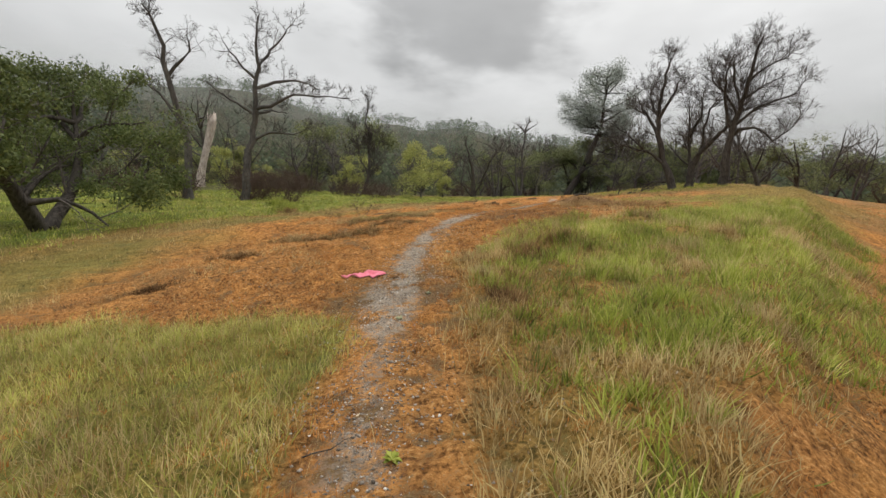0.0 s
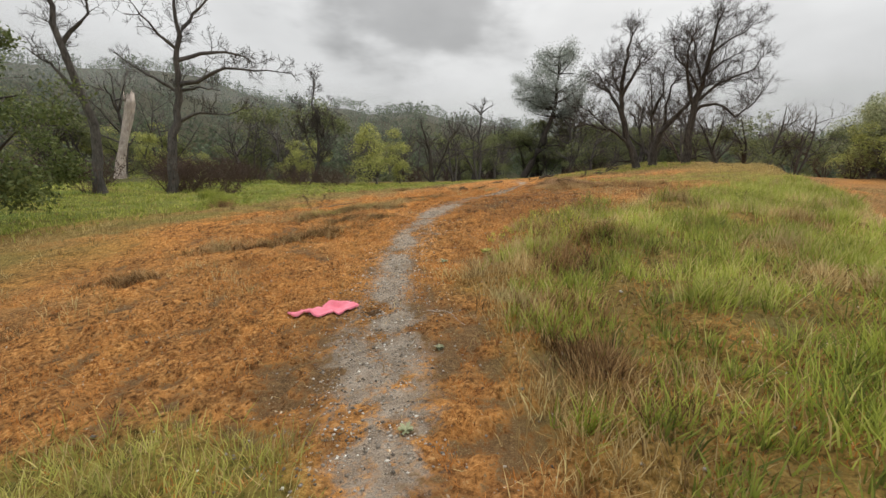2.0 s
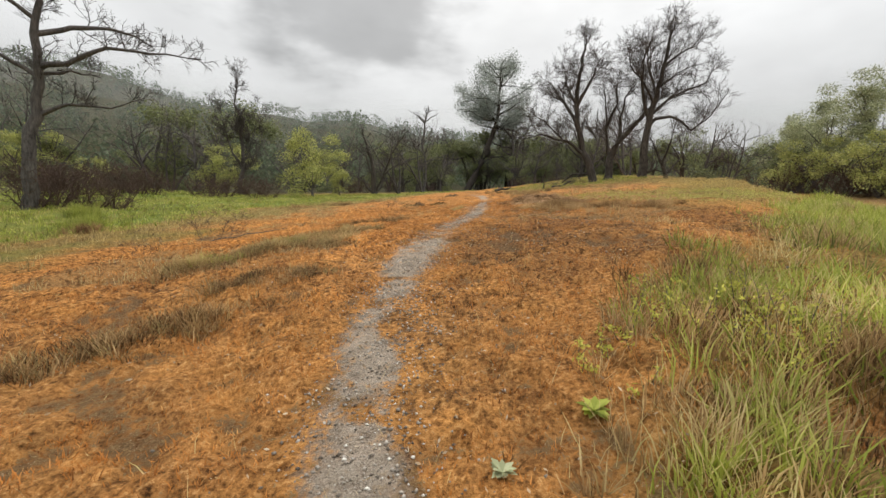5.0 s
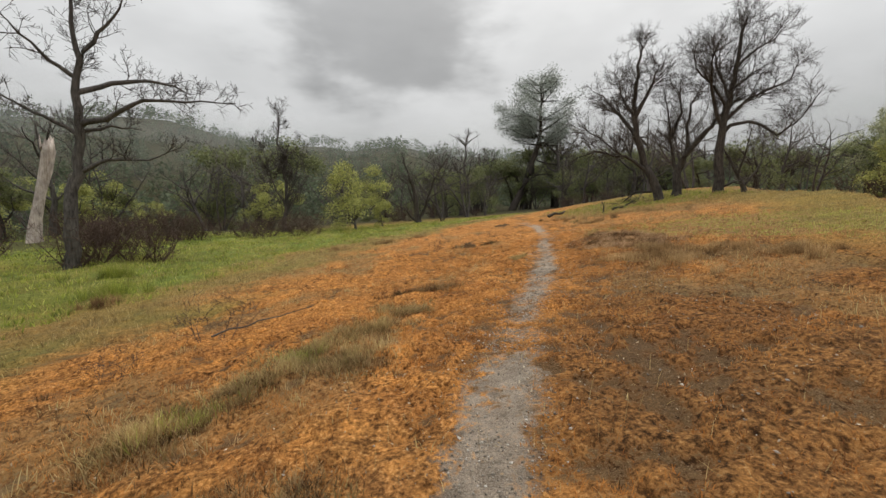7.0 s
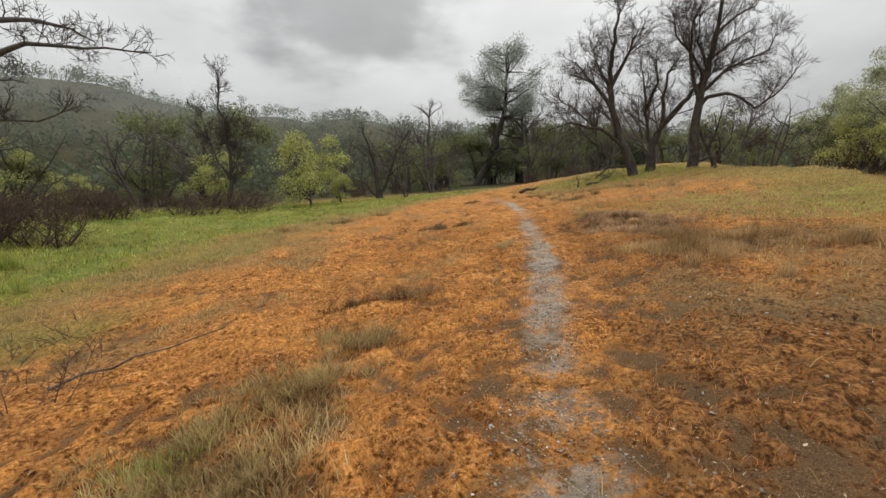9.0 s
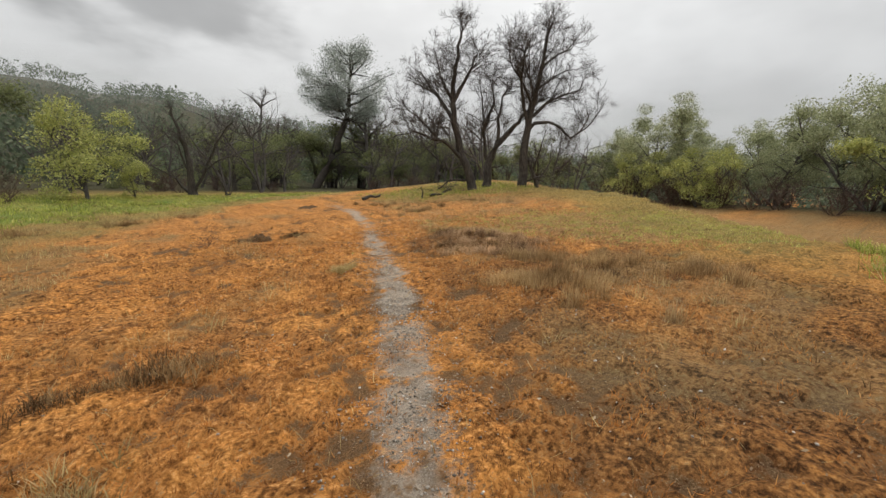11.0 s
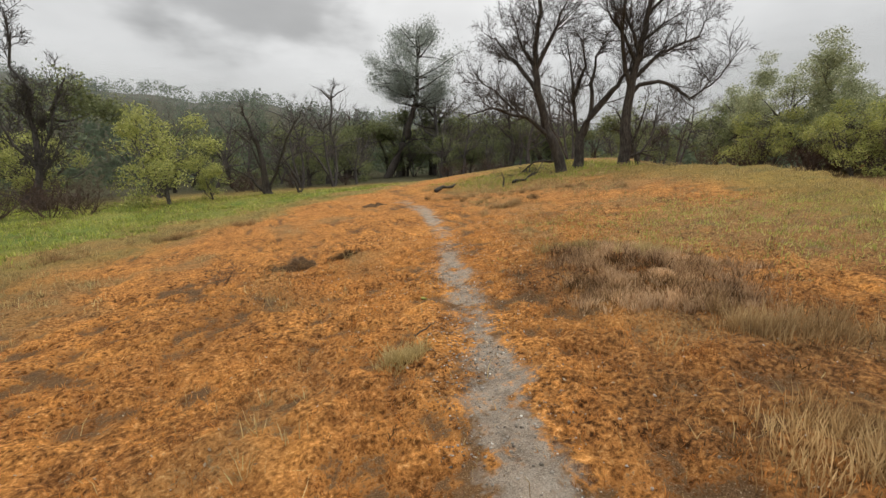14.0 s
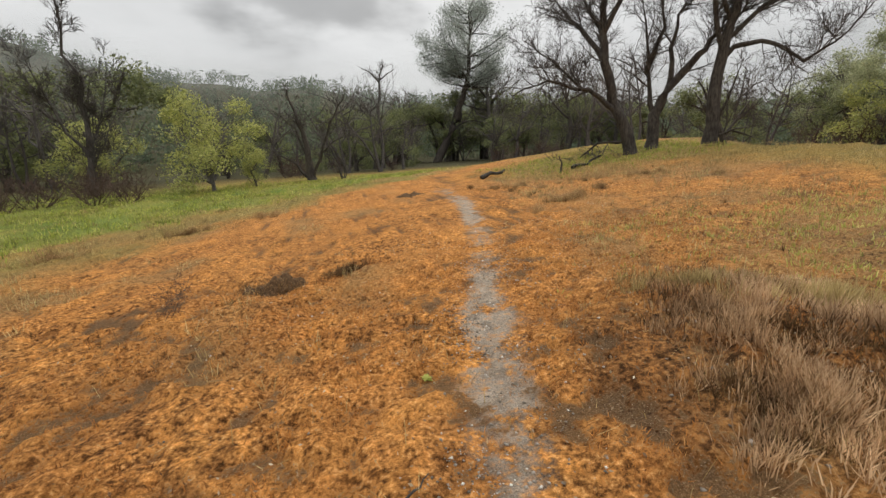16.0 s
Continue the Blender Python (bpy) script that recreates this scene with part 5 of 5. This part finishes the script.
def soil_mound(name, x, y, rx, ry, tall, label, pit=0.0, turn=0.0):
    """A lumpy heap of dug earth, with a pit in its top where pit is given."""
    bm = bmesh.new()
    rings, m = [], 26
    for q in range(10):
        r = 1 - q / 10
        ring = []
        for k in range(m):
            a = 2 * math.pi * k / m
            w = 1 + 0.22 * noise.noise(Vector((math.cos(a) * 1.7 + x, math.sin(a) * 1.7 + y, 0.3)))
            px, py = math.cos(a) * r * rx * w, math.sin(a) * r * ry * w
            c, s = math.cos(radians(turn)), math.sin(radians(turn))
            gx_, gy_ = x + px * c - py * s, y + px * s + py * c
            h = tall * (1 - r ** 1.4) * (1 + 1.5 * noise.noise(Vector((gx_ * 7, gy_ * 7, 2.0)))) + 0.05 * (1 - r) * noise.noise(Vector((gx_ * 17, gy_ * 19, 5)))
            if pit:
                h = tall * math.sin(math.pi * min(1, (1 - r) * 1.6)) if r > 0.375 else -pit * (0.375 - r) / 0.375
            ring.append(bm.verts.new((gx_, gy_, float(height(gx_, gy_)) + h - (0.03 if q == 0 else 0))))
        rings.append(ring)
    for a, b in zip(rings, rings[1:]):
        for k in range(m):
            bm.faces.new((a[k], a[(k + 1) % m], b[(k + 1) % m], b[k]))
    bm.faces.new(rings[-1])
    me = bpy.data.meshes.new(name)
    bm.to_mesh(me)
    bm.free()
    for p in me.polygons:
        p.use_smooth = True
    me.materials.append(SOIL)
    return tagged(new(name, me), label, "soil mound")


soil_mound("burrow_mound", -0.70, 5.90, 0.10, 0.075, 0.035, "small dark dug-out clod of earth beside the cloth")
soil_mound("soil_mound", 2.30, 21.35, 0.38, 0.24, 0.17, "dark crumbled soil mound on the orange slope", turn=10)
soil_mound("soil_mound", 3.18, 21.55, 0.13, 0.10, 0.09, "small dark soil mound near the larger one")
soil_mound("soil_mound", 6.1, 29.6, 0.5, 0.3, 0.08, "low dark soil mound by the trail's far bend")


WEED_PALE = blade_material("woolly_weed", [(0.0, (0.24, 0.27, 0.15)), (1.0, (0.50, 0.52, 0.34))])


def weed(x, y, size, material, label, leaves=16):
    """A rosette of small leaves."""
    c = np.repeat([[0, 0, 0.01]], leaves, axis=0)
    a, up = rng.uniform(0, 6.28, leaves), rng.uniform(0.15, 0.9, leaves)
    d = np.stack([np.cos(a), np.sin(a), up], 1)
    L = size * rng.uniform(0.6, 1.1, leaves)[:, None]
    side = np.stack([-np.sin(a), np.cos(a), np.zeros(leaves)], 1) * L * 0.26
    tip = c + d * L - np.array([0, 0, 0.25]) * L
    mid = c + d * L * 0.55
    v = np.stack([c, mid + side, tip, mid - side], 1).reshape(-1, 3)
    me = mesh_from("weed", v, (np.arange(leaves) * 4)[:, None] + np.arange(4), {"tint": np.repeat(rng.uniform(0.2, 0.9, leaves), 4)})
    me.materials.append(material)
    ob = new("weed", me)
    ob.location = (x, y, float(height(x, y)))
    return tagged(ob, label, "weed")


def sprig_weeds(x, y, n, spread, tall, label):
    """Slender weeds with small yellow-green leaves up their stems, gathered in one patch."""
    w, spots = Wood(), []
    for _ in range(n):
        px, py = x + rng.normal(0, spread), y + rng.normal(0, spread)
        stem = wander((px, py, float(height(px, py))), (rng.normal(0, 0.25), rng.normal(0, 0.25), 1), tall * rng.uniform(0.5, 1.1), 4, 0.12, 0.0)
        w.tube(stem, 0.003, 0.0015, 3)
        for t in rng.uniform(0.25, 1.0, 12):
            spots.append(stem[0] + (stem[-1] - stem[0]) * t)
    root = new("weed_patch")
    root.location = (x, y, float(height(x, y)))
    back = Matrix.Translation((-x, -y, -float(height(x, y))))
    for key, me in (("stems", w.mesh("stems", TWIG)), ("leaves", leaf_mesh("leaves", spots, 2, (0.018, 0.018, 0.012), 0.014, YELLOW_LEAF))):
        me.transform(back)
        tagged(new(key, me), kind="stuff").parent = root
    return tagged(root, label, "weeds")


YELLOW_LEAF = blade_material("yellow_green_leaves", [(0.0, (0.26, 0.28, 0.05)), (0.5, (0.50, 0.50, 0.09)), (1.0, (0.72, 0.66, 0.14))], 0.6, 0.4, 0.5)
sprig_weeds(1.72, 7.35, 34, 0.24, 0.30, "slender yellow-green weeds on the knoll's shoulder")
sprig_weeds(1.35, 7.75, 16, 0.18, 0.24, "slender yellowish weeds beside the thatch")
sprig_weeds(0.85, 7.55, 12, 0.16, 0.12, "low green sprigs in the orange thatch")
weed(0.62, 7.25, 0.085, GREEN, "dark green leafy weed in the thatch", 30)
weed(0.07, 7.04, 0.06, WEED_PALE, "pale grey-green woolly weed beside the trail", 36)
weed(-0.41, 4.18, 0.045, WEED_PALE, "pale green weed on the trail's edge", 30)
weed(-0.16, 5.05, 0.04, WEED_PALE, "grey-green weed among fallen stalks", 30)
weed(3.46, 18.46, 0.05, GREEN, "tiny bright green weed on the trail's edge", 18)
weed(-0.18, 1.95, 0.05, GREEN, "small green weed in the trail's gravel", 24)


def stick(points, r, material, label, name="stick", category="stick"):
    w = Wood()
    pts = np.array([(x, y, float(height(x, y)) + z) for x, y, z in points])
    w.tube(refine(pts, 0.12), r, r * 0.4, 6, 0.1)
    return tagged(new(name, w.mesh(name, material)), label, category)


stick([(-0.22, 5.62, 0.03), (-0.10, 5.45, 0.05), (0.06, 5.30, 0.02)], 0.004, PALE_WOOD, "pale dry stalk lying across the thatch")
stick([(-0.62, 1.98, 0.01), (-0.5, 2.05, 0.02), (-0.42, 2.16, 0.01)], 0.004, BARK, "thin dark twig on the trail")
stick([(2.95, 17.42, 0.01), (3.12, 17.46, 0.03), (3.22, 17.56, 0.02)], 0.008, BARK, "short dark twig on the trail's edge")
stick([(-2.9, 13.9, 0.03), (-2.3, 14.2, 0.06), (-1.6, 14.6, 0.04)], 0.014, BARK_GREY, "long grey fallen branch in the grass")
stick([(9.7, 32.0, 0.05), (10.2, 32.2, 0.16), (10.7, 32.2, 0.12), (11.0, 32.5, 0.20)], 0.10, BARK, "dark fallen log beyond the trail's bend", "fallen_log", "log")
stick([(13.2, 30.7, 0.03), (14.0, 30.9, 0.10), (14.8, 31.0, 0.30)], 0.08, BARK, "dark fallen limb before the wide oak", "fallen_log", "log")
stick([(12.3, 30.2, 0.0), (12.35, 30.2, 0.35), (12.25, 30.25, 0.7)], 0.05, BARK, "short dark dead stump standing in the field", "tree_stump", "stump")

seedling = wild_tree("bare_seedling", 0.5, 0.007, TWIG_RED, TWIG_RED, "thin leafless reddish seedling shrub", stems=4, depth=3, density=12.0, reach=0.36, fork=0.1, splay=0.6, thin=0.002, category="shrub", group="leafless seedlings")
place(seedling, 1.15, 20.9, 0, 1.0, 0.01)
for x, y, k in ((-2.6, 13.2, 1.4), (3.9, 23.9, 0.6), (-3.4, 12.4, 0.9)):
    copy_thing(seedling, Matrix.Identity(4)).matrix_basis = Matrix.Translation((x, y, float(height(x, y)))) @ Matrix.Rotation(k, 4, "Z") @ Matrix.Scale(k, 4)
